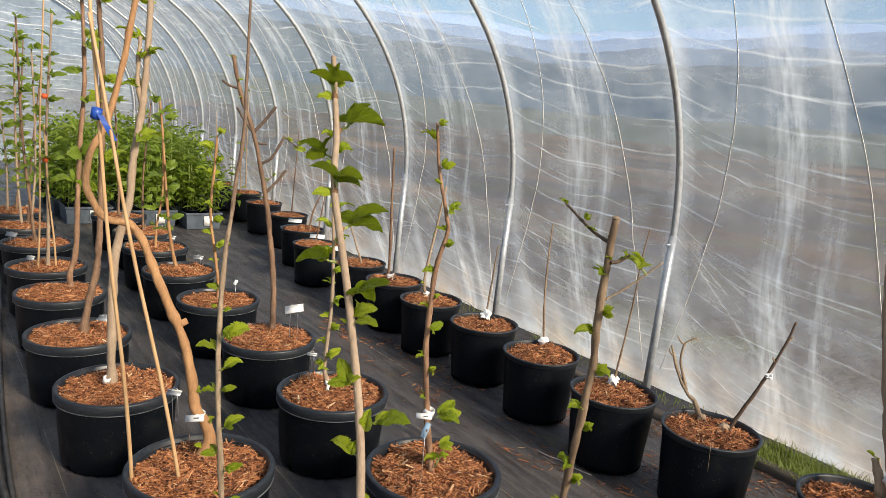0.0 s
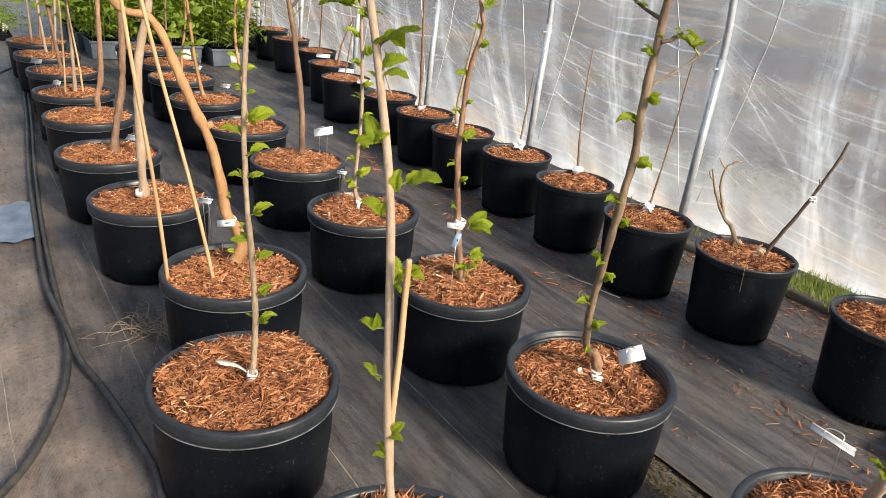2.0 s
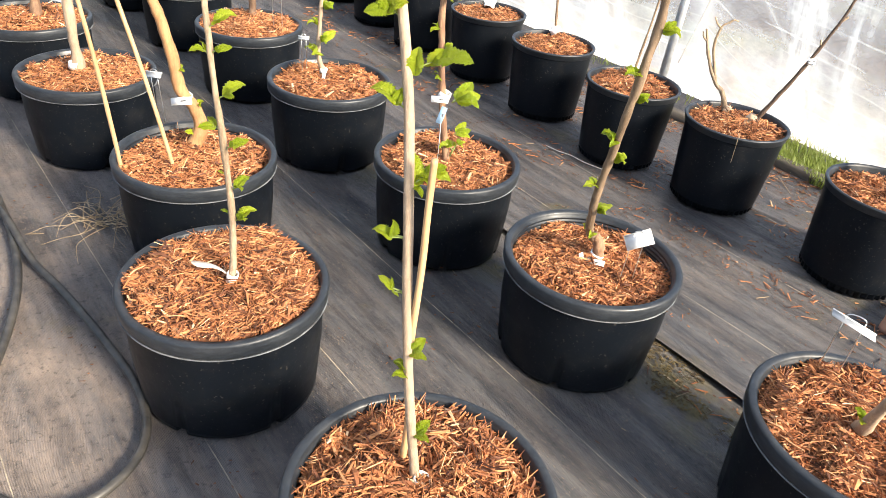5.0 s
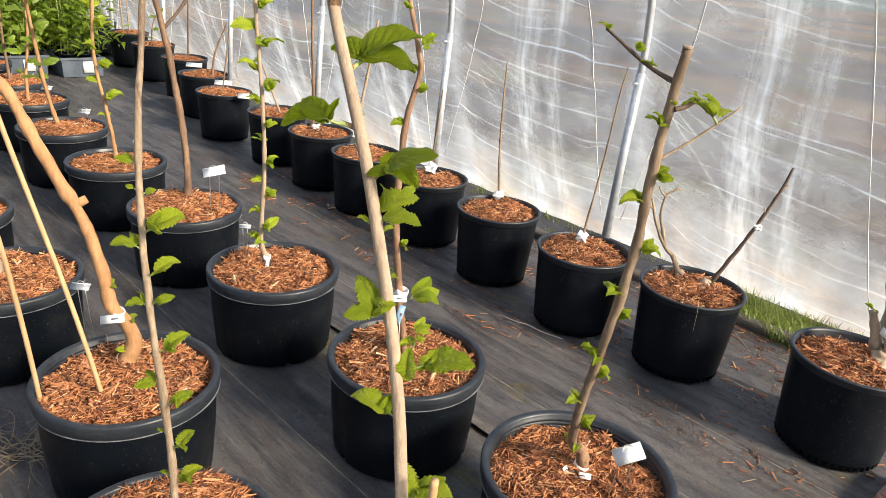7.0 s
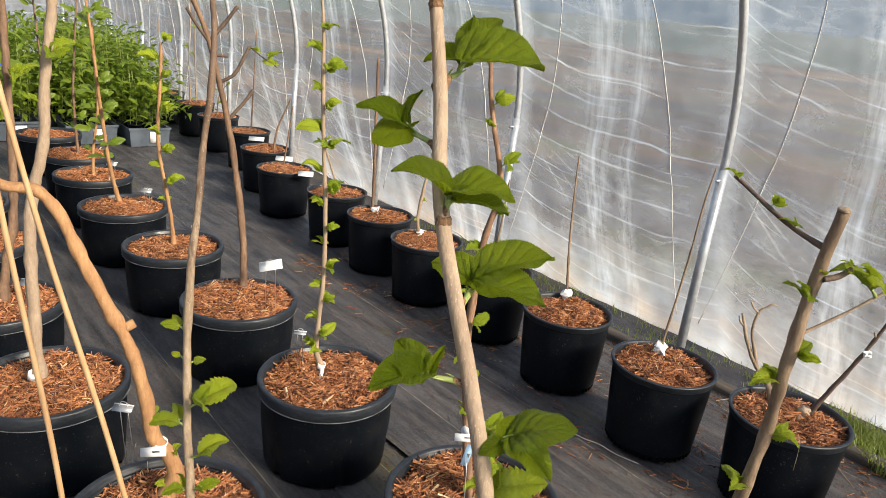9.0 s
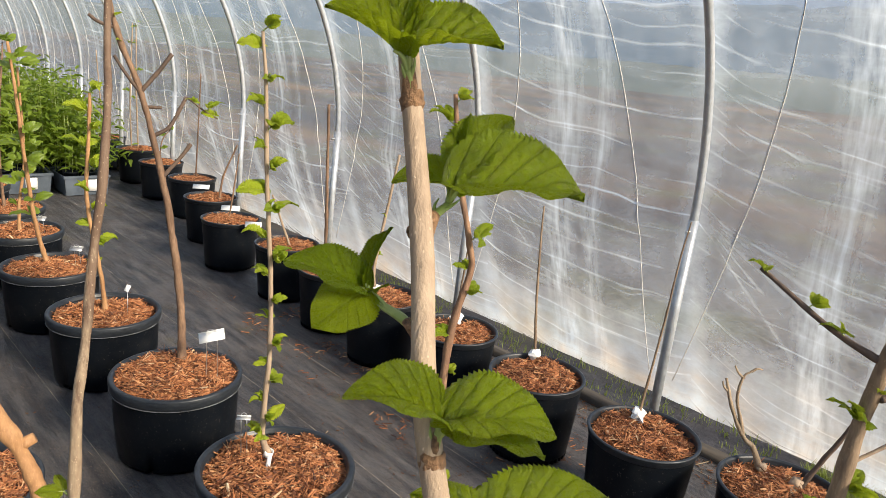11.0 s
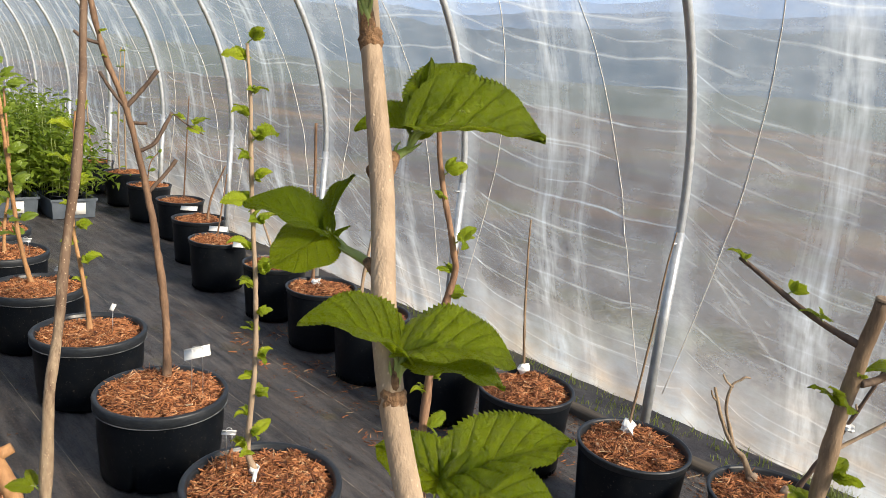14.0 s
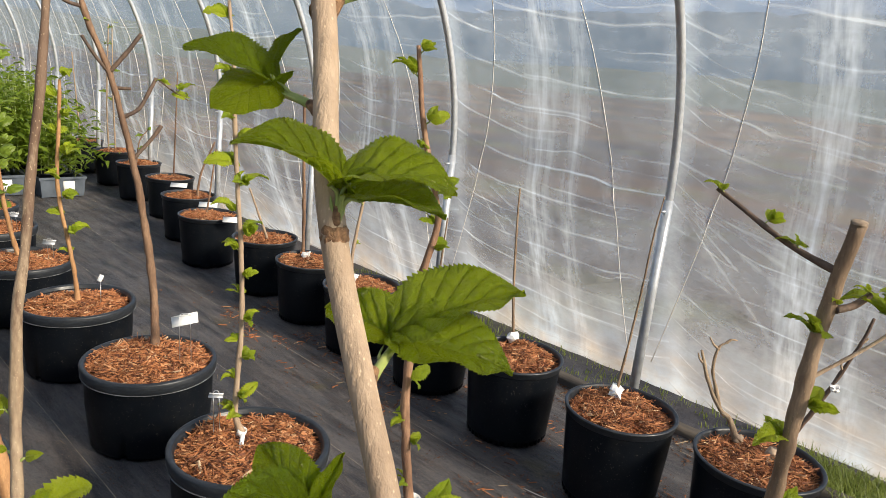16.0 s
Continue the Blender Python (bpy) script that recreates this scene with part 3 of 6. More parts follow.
def film_sheet(sx, name, label):
    ns, ny = 92, 560
    ss, ys = np.linspace(0, 1, ns), np.linspace(Y0, Y1, ny)
    vs, fs = [], []
    for y in ys:
        for s in ss:
            x, z = hoop_point(s)
            x2, z2 = hoop_point(min(s + 0.01, 1))
            x1, z1 = hoop_point(max(s - 0.01, 0))
            d = Vector((z2 - z1, x1 - x2, 0)).normalized()
            off = film_offset(s, y)
            px, pz = x + d.x * off, z + d.y * off
            if s < 0.02:
                pz = -0.02
            vs.append((sx * px, y, pz))
    for j in range(ny - 1):
        for i in range(ns - 1):
            fs.append((j * ns + i, j * ns + i + 1, (j + 1) * ns + i + 1, (j + 1) * ns + i))
    return tagged(link(name, raw_mesh(name, vs, fs, M_FILM)), label, "film wall", kind="structure")


film_sheet(1, "wall_east", "translucent wrinkled plastic film stretched over the hoops")
film_sheet(-1, "wall_west", "translucent plastic film stretched over the hoops")


def end_wall(y, name):
    half = [hoop_point(s) for s in np.linspace(0, 1, 40)]
    rim = [(x, y, z) for x, z in half] + [(-x, y, z) for x, z in half[-2::-1]]
    n = 24
    vs, fs = [], []
    for k in range(n + 1):
        f = k / n
        for x, yy, z in rim:
            vs.append((x, yy + 0.02 * noise.noise(Vector((x * 2, z * f * 2, y))), z * (1 - f) - 0.02 * f))
    w = len(rim)
    for k in range(n):
        for i in range(w - 1):
            fs.append((k * w + i, k * w + i + 1, (k + 1) * w + i + 1, (k + 1) * w + i))
    return tagged(link(name, raw_mesh(name, vs, fs, M_FILM)), "translucent plastic film closing the end of the tunnel", "film wall", kind="structure")


end_wall(Y1 + 0.03, "wall_north")
end_wall(Y0 - 0.03, "wall_south")


def cord(y, way):
    """A white cord tied at a post's foot, running up over the film to the ridge."""
    pts = []
    for s in np.linspace(0.05, 1, 64):
        x, z = hoop_point(s)
        x2, z2 = hoop_point(min(s + 0.01, 1))
        d = Vector((z2 - z, x - x2, 0))
        d = d.normalized() if d.length > 1e-6 else Vector((0, 1, 0))
        h = max(z - 0.08, 0.0)
        yy = y + (0.315 * h ** 0.78 if way > 0 else -0.208 * h ** 0.88)
        off = min(film_offset(s, yy) + 0.0005, 0.034)
        pts.append((x + d.x * off, yy, z + d.y * off))
    return part("tie_cord", tube(pts, 0.0021, 0.0021, 6, 1, smooth=False), M_CORD, None)


for y in HOOPS[1:-1]:
    for way in (-1, 1):
        tagged(cord(y, way), "thin white cord tied down over the plastic film", "cord", "cords over the film")


def rise(name, near, far, height, rough, mat, seed, label):
    """A long low rise of land all round, wooded or grassed."""
    n, k = 420, 14
    vs, fs = [], []
    for i in range(n):
        a = 2 * math.pi * i / n
        c = Vector((math.cos(a), math.sin(a), 0))
        top = height * max(0.35, 0.1 + c.x, 0.1 + 0.95 * c.y) * (1 + 0.05 * noise.noise(c * 2.2 + Vector((seed, 0, 0))) + 0.06 * noise.noise(c * 9 + Vector((seed, 0, 0))))
        for j in range(k):
            t = j / (k - 1)
            r = near + (far - near) * t
            z = -1.0 + top * math.sin(t * math.pi / 2) + rough * t * (noise.noise(c * 40 + Vector((t * 6, seed, 0))) + 0.6 * noise.noise(c * 110 + Vector((t * 9, seed, 3))))
            vs.append((c.x * r, c.y * r, z))
    for i in range(n):
        q = (i + 1) % n
        for j in range(k - 1):
            fs.append((i * k + j, i * k + j + 1, q * k + j + 1, q * k + j))
    return tagged(link(name, raw_mesh(name, vs, fs, mat)), label, "hills", kind="structure")


# the paler ridges are added to soften the hill crest into the sky
rise("backdrop", 600, 720, 108, 1.6, M_PALE_HAZE, 9.0, "farthest ridge tinted palest blue for haze, blending into the sky")
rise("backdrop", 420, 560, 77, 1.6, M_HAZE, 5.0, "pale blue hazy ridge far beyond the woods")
rise("backdrop", 330, 410, 50.0, 1.4, M_BLUE_HAZE, 13.0, "wooded ridge behind the nearer hills, tinted dull blue for haze")
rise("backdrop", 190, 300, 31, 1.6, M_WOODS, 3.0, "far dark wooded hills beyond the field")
rise("backdrop", 90, 150, 5.5, 0.5, M_MEADOW, 8.0, "greyish green meadow rising behind the field")

# ---------------------------------------------------------------- leaves
def leaf_mesh(name, mat, nu, nv, width, folds, curl, arch, puff, teeth, tooth, seed, lobed=0.0):
    """A unit-long heart-shaped leaf along +y. folds: how far each half tilts up from the midrib, in degrees; curl: how far the
    margins roll back; puff: the swelling between the side veins; teeth: how many saw each margin; lobed: how deep two side lobes are cut."""
    vs, fs, uvs = [], [], []
    per = nu / teeth
    for i in range(nu + 1):
        t = i / nu
        out = width * max(0.0, math.sin(math.pi * t ** 0.56)) ** 0.70 * (1 - 0.30 * max(0.0, (t - 0.72) / 0.28) ** 1.5)
        out *= 1 - lobed * max(0.0, 1 - abs(t - 0.52) / 0.13)
        saw = (i % per) / per
        for k in range(-nv, nv + 1):
            v = k / nv
            a = abs(v)
            rim = max(0.0, (a - 0.86) / 0.14) * min(1.0, 6 * t, 9 * (1 - t))
            r = a * out + rim * tooth * (0.35 - saw) * (1 if i < nu else 0)
            y = t - 0.17 * a * (1 - t) ** 3 + 0.10 * a * a * t * (1 - t) + rim * tooth * 0.45 * saw
            q = radians(folds[0 if k < 0 else 1]) - radians(curl) * a
            ph = 6.4 * t - a * (2.9 - 0.9 * a)
            swell = puff * (abs(math.sin(math.pi * ph)) ** 0.7 - 0.5) * min(1.0, a * 5) * (1 - 0.6 * a ** 3) * (1 - 0.4 * t)
            swell += 0.5 * puff * (abs(math.sin(math.pi * a * 6.5 + 1.3 * math.floor(ph))) - 0.5) * min(1.0, a * 5) * (1 - a ** 4)
            swell += 0.4 * puff * noise.noise(Vector((v * 6, t * 13, seed))) + 0.035 * noise.noise(Vector((v * 1.4, t * 2.6, seed + 7))) * a
            swell -= 0.02 * math.exp(-(a / 0.08) ** 2)
            wave = 0.030 * a ** 3 * math.sin(t * 13 + seed * 2 + (0 if k < 0 else 2))
            sg = -1 if k < 0 else 1
            vs.append((sg * (r * math.cos(q) - (swell + wave) * math.sin(q)), y, r * math.sin(q) + (swell + wave) * math.cos(q) + arch * 4 * t * (1 - t)))
            uvs.append((v * 0.5 + 0.5, t))
    w = 2 * nv + 1
    for i in range(nu):
        for k in range(w - 1):
            fs.append((i * w + k, i * w + k + 1, (i + 1) * w + k + 1, (i + 1) * w + k))
    me = raw_mesh(name, vs, fs, mat)
    layer = me.uv_layers.new(name="blade")
    layer.data.foreach_set("uv", [c for f in fs for q in f for c in uvs[q]])
    return me


# folded, half folded, open, narrow and still furled, broad and flat, arched, slim and folded
LEAVES_BIG = [leaf_mesh("leaf", M_LEAF, 168, 16, wd, fo, cu, ar, 0.026, 28, 0.046, k) for k, (wd, fo, cu, ar) in enumerate((
    (0.46, (44, 44), 8, 0.07), (0.42, (44, 38), 14, 0.05), (0.42, (24, 22), 26, 0.09), (0.26, (62, 56), 16, 0.06), (0.50, (10, 14), 18, 0.04), (0.44, (42, 42), 16, 0.13), (0.40, (38, 40), 12, 0.08)))]
LEAVES_SMALL = [leaf_mesh("leaf", M_LEAF_YOUNG, 40, 5, 0.32 + 0.02 * k, (24 + 8 * k, 30 + 6 * k), 26, 0.12 + 0.03 * k, 0.040, 10, 0.12, 20 + k, (0.0, 0.15, 0.0, 0.3, 0.1)[k]) for k in range(5)]
LEAVES_MID = [leaf_mesh("leaf", M_LEAF_FAR, 14, 3, 0.34, (18 + 8 * k, 15 + 10 * k), 30, 0.12, 0.02, 7, 0.15, 40 + k, (0.0, 0.3, 0.0, 0.4)[k]) for k in range(4)]


def aim(p, d, roll=0.0):
    """A pose whose y runs along d, with z as near up as it goes."""
    y = Vector(d).normalized()
    x = y.cross(Vector((0, 0, 1)))
    if x.length < 0.05:
        x = Vector((1, 0, 0))
    x.normalize()
    z = x.cross(y)
    m = Matrix((x, y, z)).transposed().to_4x4()
    return Matrix.Translation(p) @ m @ Matrix.Rotation(radians(roll), 4, "Y")


def heading(az, el):
    a, e = radians(az), radians(el)
    return Vector((math.sin(a) * math.cos(e), math.cos(a) * math.cos(e), math.sin(e)))


def sunward(az, el, share):
    """The roll that turns a leaf's face to the light."""
    y = heading(az, el)
    x = y.cross(Vector((0, 0, 1))).normalized()
    z = x.cross(y)
    best = 0
    for r in range(-70, 71, 5):
        n = x * math.sin(radians(r)) + z * math.cos(radians(r))
        if abs(n.dot(sun_from) - share) < abs((x * math.sin(radians(best)) + z * math.cos(radians(best))).dot(sun_from) - share):
            best = r
    return best


def add_leaf(trunk, p, az, el, size, roll=0.0, petiole=0.25, big=True, kind=None, lift=50):
    """A leaf on its stalk, grown from the trunk at p; az is clockwise from +y."""
    p = Vector(p)
    d = heading(az, max(el, lift if big is True else 25))
    q = p + d * size * petiole
    ms = LEAVES_BIG if big is True else LEAVES_SMALL if not big else LEAVES_MID
    me = ms[(kind if kind is not None else int(abs(p.x * 7919 + p.z * 104729 + az))) % len(ms)]
    lf = link("leaf", me, trunk, m=aim(q, heading(az, el), roll) @ Matrix.Scale(size, 4))
    if petiole > 0 and big != "mid":
        part("leaf_stalk", tube([p, p.lerp(q, 0.6) + Vector((0, 0, 0.04 * size)), q + heading(az, el) * size * 0.04], 0.030 * size, 0.018 * size, 5, 2), M_BUD, trunk)
    return lf


# ---------------------------------------------------------------- pots
BIG = (0.225, 0.29, 0.198)
SMALL = (0.1885, 0.32, 0.158)


def big_pot_geo():
    r, h, b = BIG
    body = lathe([(0.02, 0.0), (b - 0.012, 0.0), (b, 0.004), (b + 0.001, 0.016), (b + 0.0015, 0.02), (b + 0.012, h * 0.5), (r - 0.013, h - 0.040)], 144, notch=6)
    rim_profile = [(r - 0.013, h - 0.040), (r - 0.004, h - 0.038), (r - 0.002, h - 0.034), (r, h - 0.006), (r - 0.003, h - 0.001), (r - 0.008, h), (r - 0.016, h - 0.001), (r - 0.019, h - 0.006)]
    for k in range(6):
        z = h - 0.012 - 0.011 * k
        rim_profile += [(r - 0.0205 - 0.0006 * k, z), (r - 0.0235 - 0.0006 * k, z - 0.003), (r - 0.0235 - 0.0006 * k, z - 0.006), (r - 0.0205 - 0.0006 * k, z - 0.009)]
    rim_profile.append((r - 0.03, h - 0.12))
    return body, lathe(rim_profile, 72)


def small_pot_geo():
    r, h, b = SMALL
    body = lathe([(0.02, 0.0), (b - 0.01, 0.0), (b, 0.003), (b + 0.001, 0.022), (b + 0.001, 0.0228), (b + 0.0015, 0.03), (b + 0.002, 0.034), (b + 0.012, h * 0.5), (r - 0.010, h - 0.028)], 132, teeth=1, tooth=0.016)
    rim = lathe([(r - 0.010, h - 0.028), (r - 0.006, h - 0.027), (r - 0.006, h - 0.018), (r - 0.003, h - 0.016), (r - 0.003, h - 0.009), (r, h - 0.007), (r, h - 0.002), (r - 0.004, h), (r - 0.010, h - 0.001), (r - 0.013, h - 0.008), (r - 0.022, h - 0.12)], 72)
    return body, rim


POT_BIG = [raw_mesh("pot", *g, mt) for g, mt in zip(big_pot_geo(), (M_POT, M_RIM))]
POT_BIG.append(raw_mesh("rim_edge", *lathe([(0.2205, 0.2490), (0.2232, 0.2492), (0.2236, 0.2502), (0.2228, 0.2512), (0.2205, 0.2512)], 72), M_RIM_EDGE))
POT_SMALL = [raw_mesh("pot", *g, mt) for g, mt in zip(small_pot_geo(), (M_POT, M_RIM))]


def mulch_mesh(radius, level, heap, count, seed, coarse=1.0, bent=False, ring=0.0):
    """A heap of shredded bark: a soil bed under fine fibres, crumbs and a few broad split chips, lying every way."""
    rng = np.random.default_rng(seed)
    vs, fs = [], []

    def lie(x, y):
        f = (x * x + y * y) / radius ** 2
        bank = ring * 4 * f * (1 - f) * (1 + 1.2 * noise.noise(Vector((x * 9, y * 9, seed + 7))))
        return level + heap * (1 - f) + bank + 0.023 * noise.noise(Vector((x * 17 + seed, y * 17, seed))) + 0.012 * noise.noise(Vector((x * 6, y * 6, seed + 4))) + 0.005 * noise.noise(Vector((x * 45, y * 45, seed)))

    for k in range(count):
        kind = rng.random()
        if kind < 0.32:
            length, wid, th = rng.uniform(0.004, 0.012), rng.uniform(0.0007, 0.0022), rng.uniform(0.0006, 0.0018)
        elif kind < 0.90:
            length, wid, th = 0.011 + 0.042 * rng.random() ** 1.8, rng.uniform(0.0005, 0.0016), rng.uniform(0.0005, 0.0013)
        elif kind < 0.997:
            length, wid, th = rng.uniform(0.014, 0.042), rng.uniform(0.0020, 0.0046), rng.uniform(0.001, 0.0024)
        else:
            length, wid, th = rng.uniform(0.020, 0.034), rng.uniform(0.0045, 0.0075), rng.uniform(0.001, 0.002)
        length, wid, th = length * coarse, wid * coarse ** 0.5, th * coarse ** 0.5
        rr = min(radius * math.sqrt(rng.random()), radius - length * 0.35)
        a = rng.random() * 2 * math.pi
        x, y = rr * math.cos(a), rr * math.sin(a)
        z = lie(x, y) + rng.random() * 0.007 * coarse
        grain = 5.0 * noise.noise(Vector((x * 14, y * 14, seed + 2.5))) + rng.normal(0, 0.75)
        turn = Euler((rng.normal(0, 0.4), rng.normal(0, 0.20 + 0.06 * coarse), grain)).to_matrix()
        n = len(vs)
        tip = rng.uniform(0.1, 0.8)
        if bent and length > 0.02:
            kink, side = rng.normal(0, 0.09) * length, rng.normal(0, 0.10) * length
            for sx, w, sz in ((-1, 0.40, 0.7), (0, 1.0, 1.1), (1, tip * 0.6, 0.5)):
                mid = 1 - abs(sx)
                for sy, tz in ((-1, -1), (1, -1), (0, 1)):
                    v = turn @ Vector((sx * length / 2, sy * wid * w + mid * side, tz * th * sz + mid * kink))
                    vs.append((x + v.x, y + v.y, z + v.z))
            for i in (n, n + 3):
                for q in range(3):
                    p = (q + 1) % 3
                    fs.append((i + q, i + p, i + 3 + p, i + 3 + q))
            fs += [(n + 2, n + 1, n), (n + 6, n + 7, n + 8)]
            continue
        for sx, sy, sz in ((-1, -1, -1), (-1, 1, -1), (-1, 0, 1), (1, -tip, -0.6), (1, tip, -0.6), (1, 0, 0.4)):
            v = turn @ Vector((sx * length / 2, sy * wid, sz * th))
            vs.append((x + v.x, y + v.y, z + v.z))
        fs += [(n, n + 1, n + 4, n + 3), (n + 1, n + 2, n + 5, n + 4), (n + 2, n, n + 3, n + 5), (n + 2, n + 1, n), (n + 3, n + 4, n + 5)]
    nb = len(fs)
    rings, segs = 18, 54
    base = len(vs)
    for i in range(rings + 1):
        for k in range(segs):
            a, rr = 2 * math.pi * k / segs, radius * i / rings
            x, y = rr * math.cos(a), rr * math.sin(a)
            vs.append((x, y, lie(x, y) - 0.005))
    for i in range(rings):
        for k in range(segs):
            j = (k + 1) % segs
            fs.append((base + i * segs + k, base + (i + 1) * segs + k, base + (i + 1) * segs + j, base + i * segs + j))
    me = raw_mesh("bark_mulch", vs, fs, M_CHIP, False)
    me.materials.append(M_SOIL)
    me.polygons.foreach_set("material_index", [0] * nb + [1] * (len(fs) - nb))
    return me


MULCH_BIG = [mulch_mesh(0.203, z, heap, n, k, c, k > 3, ring) for k, (z, heap, n, c, ring) in enumerate((
    (0.258, 0.020, 4600, 1.3, 0.004), (0.270, 0.016, 4600, 1.3, 0.004), (0.252, 0.018, 5000, 1.25, 0.006), (0.260, 0.016, 5000, 1.25, 0.004),
    (0.258, 0.034, 8000, 1.5, 0.004), (0.246, 0.008, 8200, 1.15, 0.006), (0.270, 0.003, 8600, 1.2, 0.022), (0.264, 0.016, 8600, 1.2, 0.008)))]
MULCH_SMALL = [mulch_mesh(0.171, 0.290, 0.024, 3000, 10 + k, 1.25) for k in range(3)]


def potted(x, y, big, label, turn=0.0, mulch=0, lean=(0, 0)):
    e = new("potted_sapling")
    e.location = (x, y, 0.0)
    for me, nm in zip(POT_BIG if big else POT_SMALL, ("pot", "pot_rim", "rim_edge")):
        link(nm, me, e, m=pose(0, 0, 0, lean[0], lean[1], turn))
    ms = MULCH_BIG if big else MULCH_SMALL
    tagged(link("bark_mulch", ms[mulch % len(ms)], e, "reddish brown shredded bark mulch", pose(0, 0, 0, lean[0], lean[1], turn * 3 + 40 * mulch)), kind="stuff")
    return tagged(e, label, "potted tree", "potted saplings in the big pots" if big else "potted saplings along the wall")


def stem(e, pts, r0, r1, mat, name="trunk", sides=10, knots=0.34, label=""):
    """A trunk or branch through world points, parented to its pot."""
    o = e.location
    geo = tube([Vector(p) - o for p in pts], r0, r1, sides, 10, knots, len(pts) + r0 * 1000, flare=0.5 if name == "trunk" and r0 > 0.0085 else 0.0)
    return part(name, geo, mat, e, label)


def at(e, p):
    return Vector(p) - e.location


def along(pts, f):
    """The point at the share f of the way along the points."""
    ps = [Vector(p) for p in pts]
    d = [0.0]
    for a, b in zip(ps, ps[1:]):
        d.append(d[-1] + (b - a).length)
    t = f * d[-1]
    for i in range(len(ps) - 1):
        if t <= d[i + 1] or i == len(ps) - 2:
            return ps[i].lerp(ps[i + 1], (t - d[i]) / max(d[i + 1] - d[i], 1e-6))


def tufts(trunk, e, pts, n, f0, f1, size, leaves, seed, grow=0.0):
    """Opened buds along a trunk, on alternate sides: a short green spur with a wing of leaves each way and a furled one between."""
    rng = random.Random(seed)
    kind = "mid" if e.location.y > 3.9 else False
    for k in range(n):
        f = f0 + (f1 - f0) * (k + rng.uniform(-0.25, 0.25)) / max(n - 1, 1)
        p = at(e, along(pts, min(1, max(0, f))))
        az = (136 if k % 2 else -44) + rng.uniform(-25, 25)
        s = size * (1 + grow * f) * rng.uniform(0.7, 1.3)
        out = heading(az, 45)
        q = p + out * s * 0.30
        if not kind:
            part("spur", tube([p, p.lerp(q, 0.6) + Vector((0, 0, s * 0.03)), q], s * 0.055, s * 0.035, 6, 2), M_BUD, trunk)
        for j in range(leaves + 1):
            a = az + (-62, 58, 4, -20, 30)[j % 5] + rng.uniform(-22, 22)
            el = (10, 4, 58, 35, 28)[j % 5] + rng.uniform(-16, 14)
            add_leaf(trunk, q, a, el, s * (1.15, 1.0, 0.62, 0.8, 0.8)[j % 5] * rng.uniform(0.85, 1.15), sunward(a, el, rng.uniform(0.5, 0.95)), 0.28, kind)


def band_tag(e, p, az, w=0.05, h=0.016, mat=M_TAG, roll=0.0, name="plant_tag", label="white plastic plant tag", ink=True):
    """A bent strip tag with bars for its illegible writing."""
    tag = part(name, box(0, 0, 0, w, 0.0012, h, 0.0004), mat, e, label, pose(*at(e, p), -28, roll, az))
    if ink:
        part("writing", box(w * 0.12, -0.0012, 0, w * 0.3, 0.0006, h * 0.18), M_INK, tag)
    return tag


def wire_sign(e, p, az, w=0.062, h=0.024, tilt=35, mat=M_ZINC, roll=0):
    """A plate on two wires stuck in the mulch."""
    o = at(e, p)
    sg = part("sign_plate", box(0, 0, 0, w, 0.0015, h, 0.0005), mat, e, "white metal plant label on two wires", pose(*o, -tilt, -roll, az))
    part("folded_edge", box(0, -0.001, h * 0.5, w * 1.01, 0.0035, 0.0030, 0.0008), M_TAG, sg)
    r = Matrix.Rotation(radians(az), 3, "Z")
    for s in (-0.2, 0.2):
        a = o + r @ Vector((s * w, 0.004, h * 0.3))
        b = o + r @ Vector((s * w * 1.1, 0.03, -o.z + 0.22))
        part("sign_wire", tube([a, (a + b) / 2, b], 0.0012, 0.0012, 5, 2), M_WIRE, e)
    loop = [o + r @ Vector((w * 0.2 * math.cos(a), 0.006, h * 0.35 + 0.008 * math.sin(a))) for a in np.linspace(0, math.pi, 7)]
    part("sign_loop", tube(loop, 0.0012, 0.0012, 5, 2), M_WIRE, e)
    return sg


def tape_tail(e, p):
    """The loose end of a strip of tape, hanging in a curl."""
    q = at(e, p)
    vs, fs = [], []
    for k in range(7):
        c = q + Vector((0.012 * k * 0.5, -0.012 - 0.002 * math.sin(k), -0.011 * k))
        vs += [c + Vector((-0.008, 0, 0.004)), c + Vector((0.010, 0.004 * math.sin(k * 1.3), 0))]
    fs = [(2 * k, 2 * k + 1, 2 * k + 3, 2 * k + 2) for k in range(6)]
    return part("tape_tail", (vs, fs), M_TAPE, e)


def tie(e, p, r=0.012, mat=M_TAG, label="white tie round the trunk", h=0.012):
    ring = lathe([(r, -h), (r + 0.002, -h), (r + 0.002, h), (r, h), (r, -h)], 14)
    return part("tie", ring, mat, e, label, pose(*at(e, p), 12, 8, 0))


def strap(e, a, b, w):
    """A flat strip of off-white tape that runs out straight from its knot."""
    a, b = at(e, a), at(e, b)
    d = b - a
    side = Vector((-d.y, d.x, 0)).normalized() * w / 2
    vs, fs = [], []
    for k in range(7):
        f = k / 6
        c = a + d * f + Vector((0, 0, 0.006 * math.sin(f * 5)))
        tw = side + Vector((0, 0, 0.0025 * math.cos(f * 4)))
        if k == 6:
            tw = tw * 0.5
        vs += [c - tw, c + tw, c + tw + Vector((0, 0, 0.0012)), c - tw + Vector((0, 0, 0.0012))]
    for k in range(6):
        i = 4 * k
        fs += [(i + q, i + (q + 1) % 4, i + 4 + (q + 1) % 4, i + 4 + q) for q in range(4)]
    return part("strap", (vs, fs + [(3, 2, 1, 0), (24, 25, 26, 27)]), M_STRAP, e, "off-white strip of tape tied to the stem")


